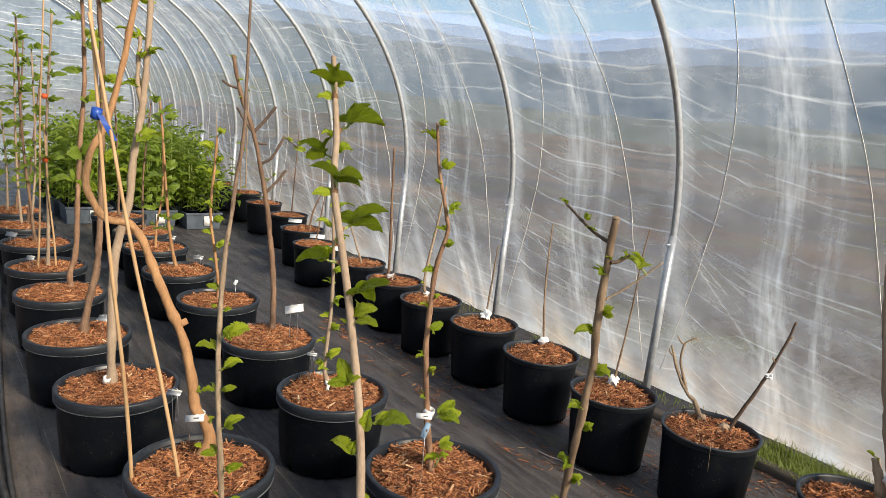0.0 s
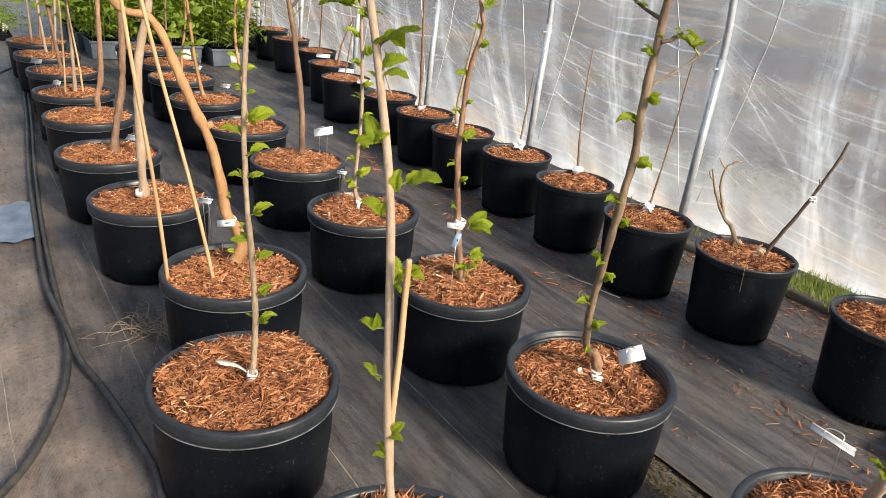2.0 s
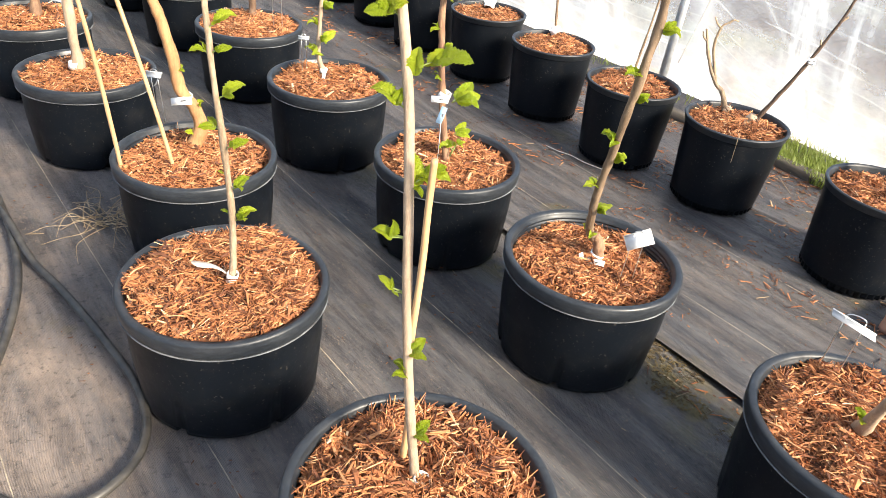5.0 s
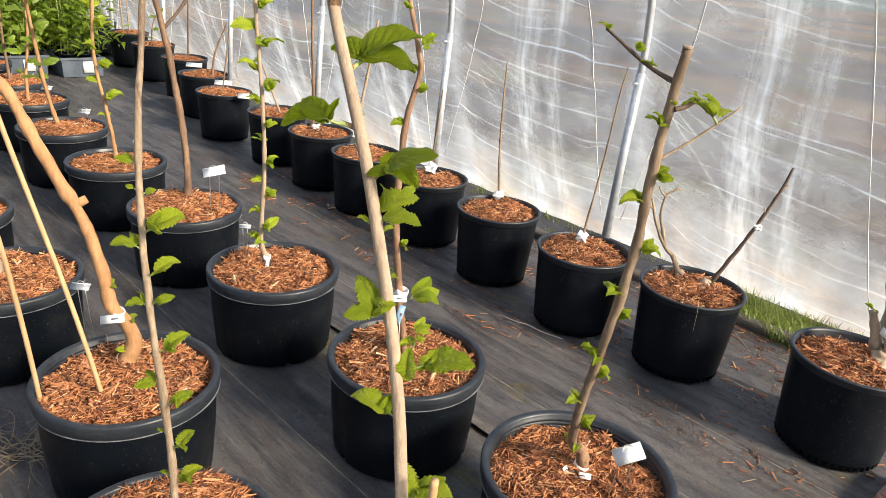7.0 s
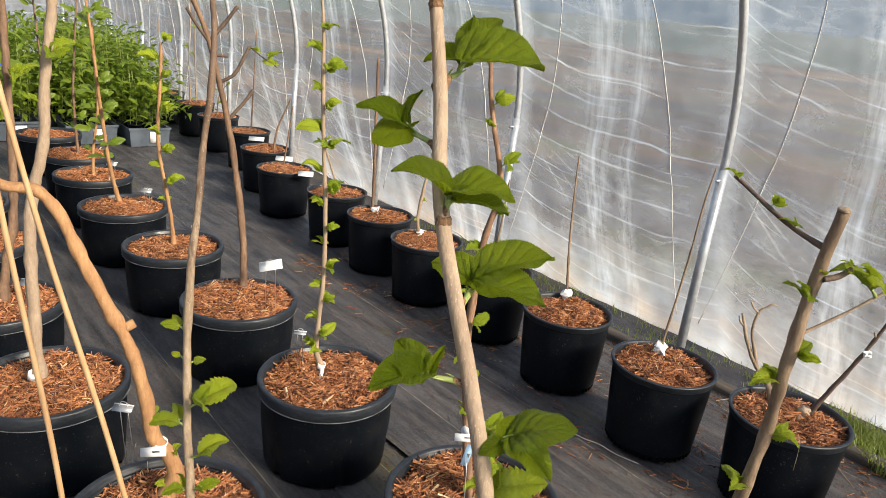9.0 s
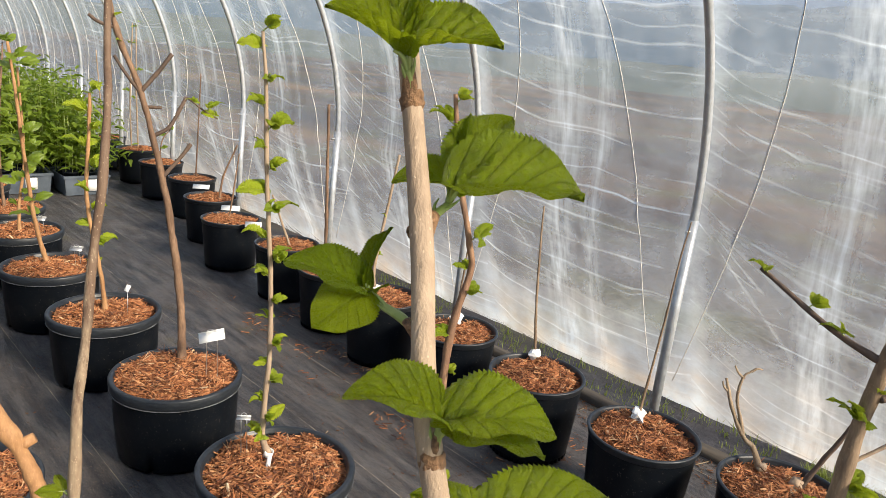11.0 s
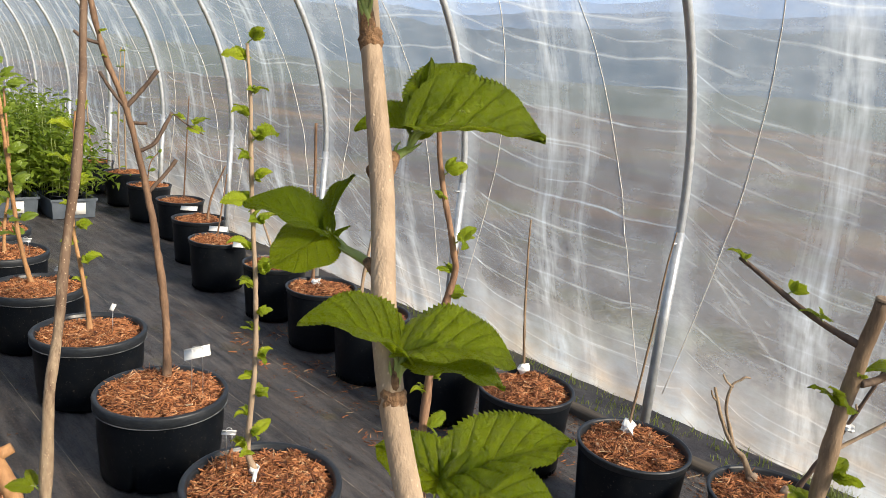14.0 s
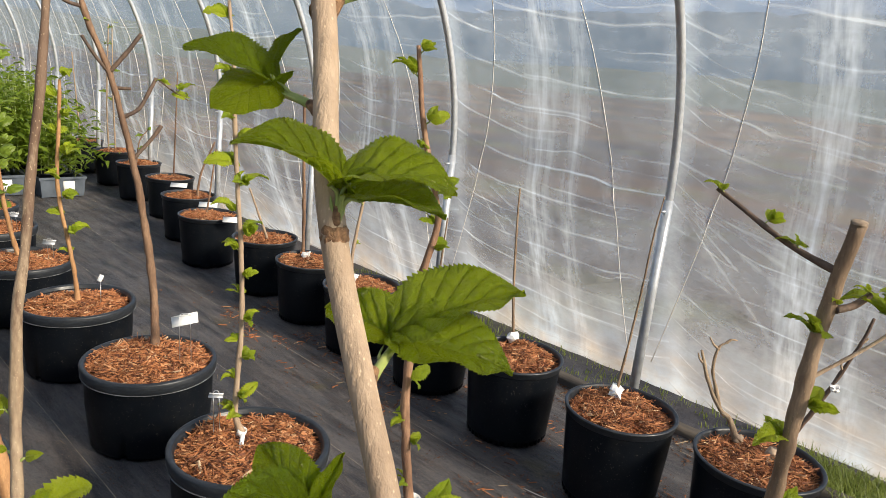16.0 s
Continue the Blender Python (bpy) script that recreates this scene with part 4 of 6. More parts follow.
def crumpled(e, p, s=0.02, seed=0):
    """A scrap of white paper tape wrapped at the foot of a stem."""
    rng = random.Random(seed)
    bm = bmesh.new()
    bmesh.ops.create_icosphere(bm, subdivisions=2, radius=1)
    for v in bm.verts:
        v.co = Vector((v.co.x * s, v.co.y * s * 0.8, v.co.z * s * 0.7)) * (1 + 0.9 * noise.noise(v.co * 2.0 + Vector((seed * 3, 0, 0))) + 0.4 * noise.noise(v.co * 5 + Vector((seed, 2, 0))))
    g = [v.co.copy() for v in bm.verts], [[v.index for v in f.verts] for f in bm.faces]
    bm.free()
    return part("tape_wrap", g, M_TAG, e, "crumpled white tape at the stem", pose(*at(e, p)), False)


def cane(e, a, b, r=0.006):
    pts = [Vector(a).lerp(Vector(b), k / 8) + Vector((0.004 * math.sin(k), 0.003 * math.cos(k * 1.7), 0)) for k in range(9)]
    return stem(e, pts, r, r * 0.8, M_CANE, "bamboo_cane", 8, 0.05, "pale bamboo cane")


# ---- the row beside the aisle
def sapling_front():
    e = potted(0.536, 0.757, True, "tall young mulberry with fresh serrated leaves in a black pot", 10, 4)
    pts = [(0.545, 0.775, 0.24), (0.533, 0.826, 0.543), (0.552, 0.900, 0.90), (0.546, 0.963, 1.13), (0.547, 1.035, 1.291), (0.563, 1.072, 1.38), (0.565, 1.089, 1.438), (0.568, 1.11, 1.51)]
    t = stem(e, pts, 0.0079, 0.0045, M_BARK_GREY, sides=20, knots=0.10)
    def whorl(p, rows):
        """Leaves fanning out of one opened bud: (stalk, az, el, size, roll, kind)."""
        p = at(e, p)
        for stalk, az, el, size, roll, kind in rows:
            s = Vector(stalk)
            q = p + s
            link("leaf", LEAVES_SMALL[(kind * 2 + len(rows)) % 5], t, m=aim(q, heading(az, el), sunward(az, el, 0.85) * 0.8 + roll * 0.4) @ Matrix.Scale(size, 4))
            part("leaf_stalk", tube([p, p + s * 0.45 + Vector((0, 0, 0.08 * s.length)), q], 0.0016, 0.0009, 6, 3), M_BUD, t)
        part("bud_scale", tube([p, p + Vector(rows[0][0]) * 0.30], 0.0038, 0.0015, 8, 3, 0.3, 3), M_BARK_BROWN, t)

    def shoot(node, top, leaves):
        """A green shoot out of a knobbed bud, ending in leaves: (base, tip, the way the fold opens, shape)."""
        n, q = at(e, node), at(e, top)
        up = Vector((0, 0, 1))
        out = (q - n).normalized()
        part("bud_scale", tube([n - out * 0.001 - up * 0.002, n + out * 0.006, n + out * 0.013 + up * 0.002], 0.0048, 0.0024, 12, 8, 0.7, n.z * 9), M_SCALE, t, "brown papery bud scales")
        r = 0.0079 + (0.0045 - 0.0079) * (node[2] - 0.24) / 1.27
        if (q - n).xy.length < 0.012:
            vs, fs = lathe([(r * 0.95, -0.0050), (r * 1.10, -0.0025), (r * 1.24, 0.0), (r * 1.12, 0.0022), (r * 1.16, 0.0036), (r * 0.95, 0.0060)], 28)
            vs = [n + Vector(v) * (1 + 0.16 * noise.noise(Vector(v) * 620 + n * 9)) for v in vs]
            part("bark_collar", (vs, fs), M_SCALE, t, "rough brown ring of bark at the bud")
        part("shoot", tube([n + out * 0.005, n.lerp(q, 0.5) + up * 0.001, q], 0.0026, 0.0019, 8, 4), M_BUD, t)
        for k, (base, tip, shape, face) in enumerate(leaves):
            b, g = at(e, base), at(e, tip)
            part("leaf_stalk", tube([q - out * 0.003, q.lerp(b, 0.5) + up * 0.0015, b + (g - b) * 0.05], 0.0015, 0.0009, 7, 4), M_BUD, t)
            y = (g - b).normalized()
            x = y.cross(Vector(face)).normalized()
            m = Matrix((x, y, x.cross(y))).transposed().to_4x4()
            link("leaf", LEAVES_BIG[shape], t, m=Matrix.Translation(b) @ m @ Matrix.Scale((g - b).length, 4))
        for k in range(3):
            a = 2.1 * k + n.z * 5
            d = (out + Vector((math.cos(a), math.sin(a), 0.4)) * 0.5).normalized()
            part("stipule", tube([n.lerp(q, 0.25 + 0.2 * k), n.lerp(q, 0.25 + 0.2 * k) + d * 0.008, n.lerp(q, 0.4 + 0.2 * k) + d * 0.010], 0.0013, 0.0003, 6, 3), M_BUD, t)

    shoot((0.565, 1.090, 1.443), (0.559, 1.088, 1.457), (((0.554, 1.090, 1.464), (0.520, 1.098, 1.479), 0, (-0.29, -0.33, 0.9)), ((0.559, 1.085, 1.467), (0.574, 1.046, 1.470), 0, (-0.35, -0.4, 0.85)), ((0.558, 1.092, 1.472), (0.552, 1.109, 1.498), 1, (0.3, 0.3, 0.6)), ((0.561, 1.089, 1.472), (0.565, 1.083, 1.500), 3, (0.3, 0.3, 0.6)), ((0.558, 1.088, 1.468), (0.560, 1.086, 1.482), 3, (-0.5, -0.5, 0.5))))
    shoot((0.563, 1.074, 1.386), (0.589, 1.083, 1.395), (((0.593, 1.080, 1.404), (0.634, 1.036, 1.404), 0, (-0.38, -0.43, 0.82)), ((0.599, 1.086, 1.412), (0.633, 1.087, 1.437), 1, (-0.6, -0.2, 0.5)), ((0.597, 1.085, 1.413), (0.601, 1.087, 1.439), 3, (0.2, 0.2, 0.3)), ((0.594, 1.090, 1.403), (0.580, 1.117, 1.399), 0, (-0.39, -0.44, 0.81)), ((0.592, 1.080, 1.401), (0.599, 1.074, 1.407), 2, (-0.3, -0.3, 0.8))))
    shoot((0.556, 1.056, 1.341), (0.553, 1.093, 1.348), (((0.549, 1.098, 1.353), (0.519, 1.119, 1.364), 6, (-0.29, -0.33, 0.9)), ((0.548, 1.095, 1.352), (0.520, 1.094, 1.339), 4, (-0.6, -0.5, 0.75)), ((0.555, 1.100, 1.355), (0.576, 1.109, 1.378), 3, (-0.6, 0.1, 0.2)), ((0.552, 1.093, 1.350), (0.555, 1.083, 1.358), 2, (0, 0, 1)), ((0.551, 1.096, 1.355), (0.552, 1.097, 1.364), 3, (-0.5, -0.5, 0.2))))
    shoot((0.547, 1.035, 1.291), (0.547, 1.033, 1.306), (((0.543, 1.031, 1.314), (0.503, 1.045, 1.331), 5, (-0.2, -0.23, 0.95)), ((0.548, 1.028, 1.315), (0.573, 0.990, 1.317), 5, (-0.25, -0.28, 0.93)), ((0.551, 1.026, 1.309), (0.570, 0.992, 1.307), 6, (-0.18, -0.21, 0.96)), ((0.544, 1.024, 1.317), (0.551, 1.015, 1.324), 3, (-0.3, -0.3, 0.8)), ((0.550, 1.033, 1.313), (0.559, 1.050, 1.316), 1, (0, 0, 1))))
    shoot((0.547, 1.008, 1.231), (0.583, 1.029, 1.238), (((0.588, 1.028, 1.244), (0.625, 0.989, 1.267), 6, (-0.29, -0.33, 0.9)), ((0.584, 1.025, 1.240), (0.611, 0.980, 1.233), 6, (-0.33, -0.37, 0.87)), ((0.585, 1.035, 1.238), (0.573, 1.073, 1.243), 0, (-0.46, -0.52, 0.72)), ((0.590, 1.035, 1.239), (0.600, 1.050, 1.251), 1, (-0.5, -0.3, 0.2))))
    shoot((0.546, 0.985, 1.180), (0.526, 1.003, 1.184), (((0.520, 1.008, 1.187), (0.475, 1.014, 1.183), 6, (-0.23, -0.26, 0.94)), ((0.521, 1.011, 1.187), (0.517, 1.041, 1.200), 1, (-0.4, -0.3, 0.6)), ((0.525, 1.006, 1.186), (0.536, 1.005, 1.207), 3, (-0.2, -0.2, 0.5)), ((0.516, 1.005, 1.188), (0.497, 1.019, 1.197), 2, (-0.3, -0.3, 1))))
    shoot((0.546, 0.965, 1.134), (0.557, 0.959, 1.142), (((0.564, 0.954, 1.149), (0.593, 0.917, 1.165), 2, (-0.2, -0.2, 1)), ((0.566, 0.948, 1.147), (0.562, 0.910, 1.138), 6, (-0.4, -0.4, 0.6)), ((0.556, 0.954, 1.145), (0.538, 0.959, 1.139), 2, (-0.3, -0.3, 0.8)), ((0.561, 0.958, 1.146), (0.583, 0.960, 1.156), 1, (-0.5, -0.3, 0.8))))
    whorl((0.547, 0.951, 1.086), (((0.009, 0.000, 0.024), 140, 17, 0.037, 4, 1), ((0.009, 0.002, 0.022), 6, 74, 0.022, 16, 1), ((0.011, -0.006, 0.011), 147, -4, 0.035, 0, 1), ((-0.006, 0.007, 0.006), -44, 16, 0.011, 8, 2)))
    whorl((0.550, 0.925, 0.993), (((-0.008, 0.012, 0.007), -16, 52, 0.041, -6, 1), ((-0.009, 0.014, 0.008), 152, 24, 0.028, 20, 2), ((-0.011, 0.015, 0.007), -68, -10, 0.030, -4, 1)))
    whorl((0.551, 0.907, 0.924), (((0.010, -0.006, 0.007), 46, 64, 0.031, -50, 0), ((0.026, -0.015, 0.020), 116, 52, 0.023, 0, 2), ((0.032, -0.021, 0.024), 152, 9, 0.048, 8, 1), ((0.021, -0.011, 0.016), 152, 9, 0.015, 6, 1)))
    whorl((0.551, 0.896, 0.881), (((-0.012, 0.018, 0.010), -38, 16, 0.035, 4, 1), ((-0.010, 0.016, 0.008), 87, 64, 0.021, -14, 1)))
    whorl((0.545, 0.875, 0.777), (((0.012, -0.003, 0.014), 2, 54, 0.042, 16, 0), ((0.022, -0.008, 0.024), 153, 0, 0.037, -6, 1), ((0.025, -0.010, 0.026), 127, 28, 0.026, -10, 2), ((0.016, -0.006, 0.018), 168, -16, 0.025, 0, 1), ((0.008, -0.005, 0.006), 177, -30, 0.018, -18, 1)))
    whorl((0.542, 0.860, 0.709), (((-0.019, 0.018, -0.001), -36, 13, 0.027, 16, 1), ((-0.015, 0.018, 0.002), 34, 68, 0.022, 40, 1)))
    whorl((0.537, 0.843, 0.626), (((-0.015, 0.019, 0.007), -27, 27, 0.026, 20, 1), ((-0.014, 0.020, 0.005), 16, 64, 0.017, 34, 1), ((-0.014, 0.016, 0.002), 165, -21, 0.011, -18, 1)))
    rng = random.Random(5)
    specks = []
    for k in range(260):
        f = rng.random()
        p, p2 = along(pts, f), along(pts, min(1, f + 0.004))
        r = 0.0079 + (0.0045 - 0.0079) * f
        a = rng.uniform(0, 2 * math.pi)
        q = at(e, p) + Vector((math.cos(a), math.sin(a), 0)) * (r * 0.99)
        d = (p2 - p).normalized() if f < 0.99 else Vector((0, 0, 1))
        w = Vector((-math.sin(a), math.cos(a), 0)) * rng.uniform(0.0003, 0.0006)
        h, o = d * rng.uniform(0.0006, 0.0014), Vector((math.cos(a), math.sin(a), 0)) * 0.0005
        specks.append(([q - h, q + w, q + h, q - w, q + o], [(0, 1, 4), (1, 2, 4), (2, 3, 4), (3, 0, 4)]))
    tagged(part("lenticels", merge(*specks), M_LENTICEL, t, "pale raised lenticels on the bark"), kind="stuff")
    for z, az in ((0.53, 125), (0.49, -52), (0.38, 130)):
        p = at(e, along(pts[:4], (z - 0.24) / 0.89))
        for j, (da, el) in enumerate(((-35, 25), (38, 8), (0, 50))):
            add_leaf(t, p, az + da, el, 0.026, sunward(az + da, el, 0.7), 0.35, False)
    cane(e, (0.543, 0.824, 0.235), (0.549, 0.834, 0.841), 0.006)
    band_tag(e, (0.527, 0.699, 0.300), -44, 0.055, 0.017, roll=-30)
    tie(e, (0.546, 0.772, 0.292), 0.0125, h=0.008)
    return e


def bud_leaves(e, rows):
    """Opened buds up the trunk of e: (height, the way they point, leaf length, leaves)."""
    trunk = [c for c in e.children if c.name.startswith("trunk")][0]
    rng = random.Random(17)
    for z, az, s, n in rows:
        ring = [trunk.matrix_basis @ v.co for v in trunk.data.vertices if abs((trunk.matrix_basis @ v.co).z - z) < 0.02]
        p = sum(ring, Vector()) / len(ring)
        q = p + heading(az, 40) * (0.009 + s * 0.15)
        part("spur", tube([p, p.lerp(q, 0.6) + Vector((0, 0, s * 0.03)), q], 0.0020, 0.0013, 6, 2), M_BUD, trunk)
        for j in range(n):
            a = az + ((-48, 42, 0) if n > 1 else (0,))[j] + rng.uniform(-12, 12)
            el = (12, 18, 50)[j] + rng.uniform(-10, 10)
            add_leaf(trunk, q, a, el, s * (1.0, 0.8, 0.6)[j], sunward(a, el, rng.uniform(0.6, 0.95)), 0.25, False)


def sapling(pos, label, stems, turn=0.0, mulch=0, big=True):
    """A pot with its stems: (points, r0, r1, bark, tufts or None)."""
    e = potted(pos[0], pos[1], big, label, turn, mulch)
    for k, (pts, r0, r1, mat, tf) in enumerate(stems):
        t = stem(e, pts, r0, r1, mat, "trunk" if k == 0 else "branch")
        if tf:
            n, f0, f1, size, leaves, grow = tf
            tufts(t, e, pts, n, f0, f1, size, leaves, int(pos[1] * 100) + k, grow)
    return e


sapling_front()

L1 = sapling((0.503, 1.438), "slender sapling with small new leaves in a black pot", [
    ([(0.509, 1.418, 0.24), (0.514, 1.426, 0.285), (0.527, 1.443, 0.340), (0.533, 1.450, 0.44), (0.530, 1.460, 0.58), (0.522, 1.472, 0.74), (0.533, 1.515, 0.88), (0.542, 1.532, 1.00), (0.547, 1.528, 1.10), (0.560, 1.540, 1.17), (0.575, 1.555, 1.25), (0.585, 1.556, 1.32), (0.600, 1.585, 1.39), (0.622, 1.645, 1.45), (0.660, 1.740, 1.72)], 0.0080, 0.0030, M_BARK_MOTTLED, None)], 33, 6)
bud_leaves(L1, ((0.987, -44, 0.024, 2), (0.947, -44, 0.012, 1), (0.944, 136, 0.016, 1), (0.880, 136, 0.050, 3), (0.852, -44, 0.038, 2), (0.812, 136, 0.038, 2), (0.768, 136, 0.026, 2), (0.764, -44, 0.026, 2), (0.688, 136, 0.040, 2), (0.620, -44, 0.032, 2), (0.578, 136, 0.034, 2), (0.520, -44, 0.012, 1), (0.486, 136, 0.034, 2), (0.432, -44, 0.014, 1), (0.418, 136, 0.036, 3)))
strap(L1, (0.510, 1.440, 0.297), (0.446, 1.473, 0.335), 0.0135)
tie(L1, (0.516, 1.429, 0.293), 0.0105)

L2 = sapling((0.674, 2.033), "crooked orange-barked sapling staked with bamboo canes in a black pot", [
    ([(0.690, 2.103, 0.24), (0.696, 2.101, 0.275), (0.718, 2.094, 0.335), (0.707, 2.098, 0.392), (0.676, 2.108, 0.444), (0.667, 2.111, 0.509), (0.661, 2.114, 0.560), (0.646, 2.120, 0.640), (0.622, 2.135, 0.715), (0.585, 2.15, 0.81), (0.555, 2.158, 0.89), (0.52, 2.17, 0.99), (0.485, 2.18, 1.03), (0.425, 2.200, 1.045), (0.385, 2.222, 1.127), (0.393, 2.228, 1.225), (0.430, 2.225, 1.300), (0.470, 2.218, 1.452), (0.527, 2.212, 1.777)], 0.0185, 0.0075, M_BARK_ORANGE, (4, 0.05, 0.16, 0.025, 2, 0)),
    ([(0.622, 2.138, 0.718), (0.648, 2.13, 0.732)], 0.012, 0.009, M_BARK_ORANGE, None)], 71, 2)
cane(L2, (0.480, 2.060, 0.241), (0.370, 2.124, 1.639))
cane(L2, (0.601, 1.986, 0.240), (0.366, 2.108, 1.600))
tape = tie(L2, (0.385, 2.094, 1.344), 0.012, M_TAPE, "shiny blue tape binding the canes", 0.014)
tape_tail(L2, (0.39, 2.09, 1.34))
band_tag(L2, (0.664, 2.080, 0.427), -44, 0.062, 0.021, roll=-12)
tie(L2, (0.685, 2.105, 0.427), 0.0170, h=0.009)
wire_sign(L2, (0.66, 2.29, 0.43), -44, 0.05, 0.02, 60)

L3 = sapling((0.590, 2.781), "grey-barked forked sapling in a black pot", [
    ([(0.573, 2.814, 0.240), (0.573, 2.817, 0.457), (0.585, 2.822, 0.782), (0.631, 2.816, 0.998), (0.645, 2.818, 1.166), (0.669, 2.811, 1.323), (0.682, 2.813, 1.461), (0.698, 2.817, 1.727)], 0.017, 0.011, M_BARK_GREY, (5, 0.55, 1.0, 0.05, 3, 0)),
    ([(0.669, 2.811, 1.363), (0.656, 2.822, 1.441), (0.665, 2.825, 1.599)], 0.009, 0.007, M_BARK_GREY, (3, 0.3, 1.0, 0.04, 3, 0))], 20, 3)
tie(L3, (0.554, 2.805, 0.299), 0.012)

L4 = sapling((0.562, 3.448), "brown sapling with a bent foot in a black pot", [
    ([(0.584, 3.480, 0.240), (0.608, 3.483, 0.417), (0.642, 3.485, 0.565), (0.657, 3.488, 0.762), (0.661, 3.491, 0.939), (0.667, 3.495, 1.215), (0.665, 3.500, 1.540), (0.650, 3.504, 1.776)], 0.017, 0.010, M_BARK_BROWN, (6, 0.45, 1.0, 0.06, 3, 0))], 50, 0)
wire_sign(L4, (0.657, 3.401, 0.358), -45, 0.06, 0.03, 60)

L5 = sapling((0.591, 4.165), "straight tan sapling with a leafy top in a black pot", [
    ([(0.656, 4.237, 0.239), (0.648, 4.239, 0.358), (0.677, 4.241, 0.486), (0.687, 4.245, 0.732), (0.700, 4.250, 1.066), (0.722, 4.254, 1.352), (0.723, 4.258, 1.598), (0.713, 4.262, 1.825)], 0.016, 0.009, M_BARK_TAN, (8, 0.4, 1.0, 0.085, 3, 0))], 15, 1)

L6 = sapling((0.608, 4.806), "leafy sapling tied to bamboo canes in a black pot", [
    ([(0.616, 4.812, 0.239), (0.620, 4.818, 0.594), (0.616, 4.826, 1.086), (0.652, 4.836, 1.775)], 0.011, 0.006, M_BARK_GREY, (15, 0.3, 1.0, 0.055, 3, 0))], 44, 2)
cane(L6, (0.556, 4.772, 0.239), (0.607, 4.818, 1.923))
cane(L6, (0.657, 4.792, 0.239), (0.597, 4.806, 1.135))
for z in (0.93, 1.30):
    tie(L6, (0.606, 4.80, z), 0.014, M_ORANGE, "orange tie round the cane")
wire_sign(L6, (0.508, 4.693, 0.358), -44, 0.05, 0.025)

L7 = sapling((0.639, 5.500), "slender leafy sapling in a black pot", [
    ([(0.638, 5.559, 0.239), (0.613, 5.563, 0.485), (0.573, 5.570, 0.938), (0.554, 5.577, 1.401), (0.543, 5.583, 1.775)], 0.012, 0.006, M_BARK_BROWN, (14, 0.3, 1.0, 0.055, 3, 0)),
    ([(0.617, 5.563, 0.446), (0.643, 5.559, 0.889), (0.629, 5.570, 1.578)], 0.008, 0.005, M_BARK_GREY, (10, 0.2, 1.0, 0.055, 3, 0))], 5, 3)
wire_sign(L7, (0.479, 5.420, 0.357), -44, 0.08, 0.03)
L8 = sapling((0.620, 6.156), "leafy sapling with thin stems in a black pot", [
    ([(0.619, 6.185, 0.239), (0.591, 6.214, 0.790), (0.592, 6.228, 1.676)], 0.010, 0.005, M_BARK_GREY, (14, 0.25, 1.0, 0.06, 3, 0)),
    ([(0.659, 6.205, 0.239), (0.692, 6.214, 0.790), (0.769, 6.225, 1.479)], 0.009, 0.005, M_BARK_BROWN, (12, 0.25, 1.0, 0.06, 3, 0))], 25, 0)
L9 = sapling((0.621, 6.812), "leafy sapling with thin stems in a black pot", [
    ([(0.579, 6.811, 0.239), (0.572, 6.820, 0.790), (0.490, 6.832, 1.578)], 0.010, 0.005, M_BARK_GREY, (14, 0.25, 1.0, 0.06, 3, 0)),
    ([(0.640, 6.811, 0.238), (0.673, 6.819, 0.790), (0.714, 6.833, 1.676)], 0.009, 0.005, M_BARK_BROWN, (12, 0.25, 1.0, 0.06, 3, 0))], 85, 1)

# ---- the middle row
M0 = sapling((1.350, 0.403), "sapling with a leaning stem and metal label in a black pot", [
    ([(1.356, 0.419, 0.246), (1.336, 0.412, 0.288), (1.300, 0.400, 0.350), (1.250, 0.378, 0.450), (1.203, 0.350, 0.550), (1.175, 0.322, 0.700), (1.155, 0.292, 0.850)], 0.0125, 0.0085, M_BARK_GREY, (5, 0.12, 1.0, 0.034, 3, 0))], 62, 7)
wire_sign(M0, (1.433, 0.530, 0.420), -71, 0.092, 0.034, 98, M_ZINC, -13)

M1 = sapling((1.322, 1.097), "leaning cut-back sapling with small buds in a black pot", [
    ([(1.363, 1.111, 0.222), (1.362, 1.113, 0.262), (1.358, 1.115, 0.300), (1.328, 1.122, 0.332), (1.306, 1.118, 0.372), (1.285, 1.105, 0.430), (1.268, 1.090, 0.510), (1.251, 1.061, 0.650), (1.237, 1.036, 0.800), (1.241, 1.030, 0.900), (1.229, 1.025, 1.000), (1.226, 1.019, 1.130), (1.215, 1.003, 1.246)], 0.0108, 0.0085, M_BARK_OLIVE, (11, 0.12, 0.86, 0.027, 4, 0)),
    ([(1.219, 1.011, 1.188), (1.218, 1.072, 1.208), (1.224, 1.166, 1.254)], 0.0040, 0.0027, M_BARK_DARK, (3, 0.2, 0.95, 0.018, 2, 0)),
    ([(1.236, 1.020, 1.055), (1.270, 0.979, 1.100), (1.304, 0.931, 1.160)], 0.0027, 0.0018, M_BARK_GREY, (1, 0.7, 0.7, 0.04, 3, 0)),
    ([(1.223, 1.008, 1.146), (1.240, 0.995, 1.152), (1.252, 0.982, 1.168)], 0.0046, 0.0038, M_BARK_DARK, (3, 0.1, 1.0, 0.013, 2, 0))], 30, 5)
part("cut_end", lathe([(0.0, 0.0012), (0.0072, 0.0012), (0.0086, 0.0002), (0.0086, -0.002)], 16), M_CUT, M1, "pale sawn end", pose(*at(M1, (1.214, 1.003, 1.248)), 5, -6, 0))
wire_sign(M1, (1.340, 0.995, 0.385), -53, 0.066, 0.036, 30, M_TAG, 33)
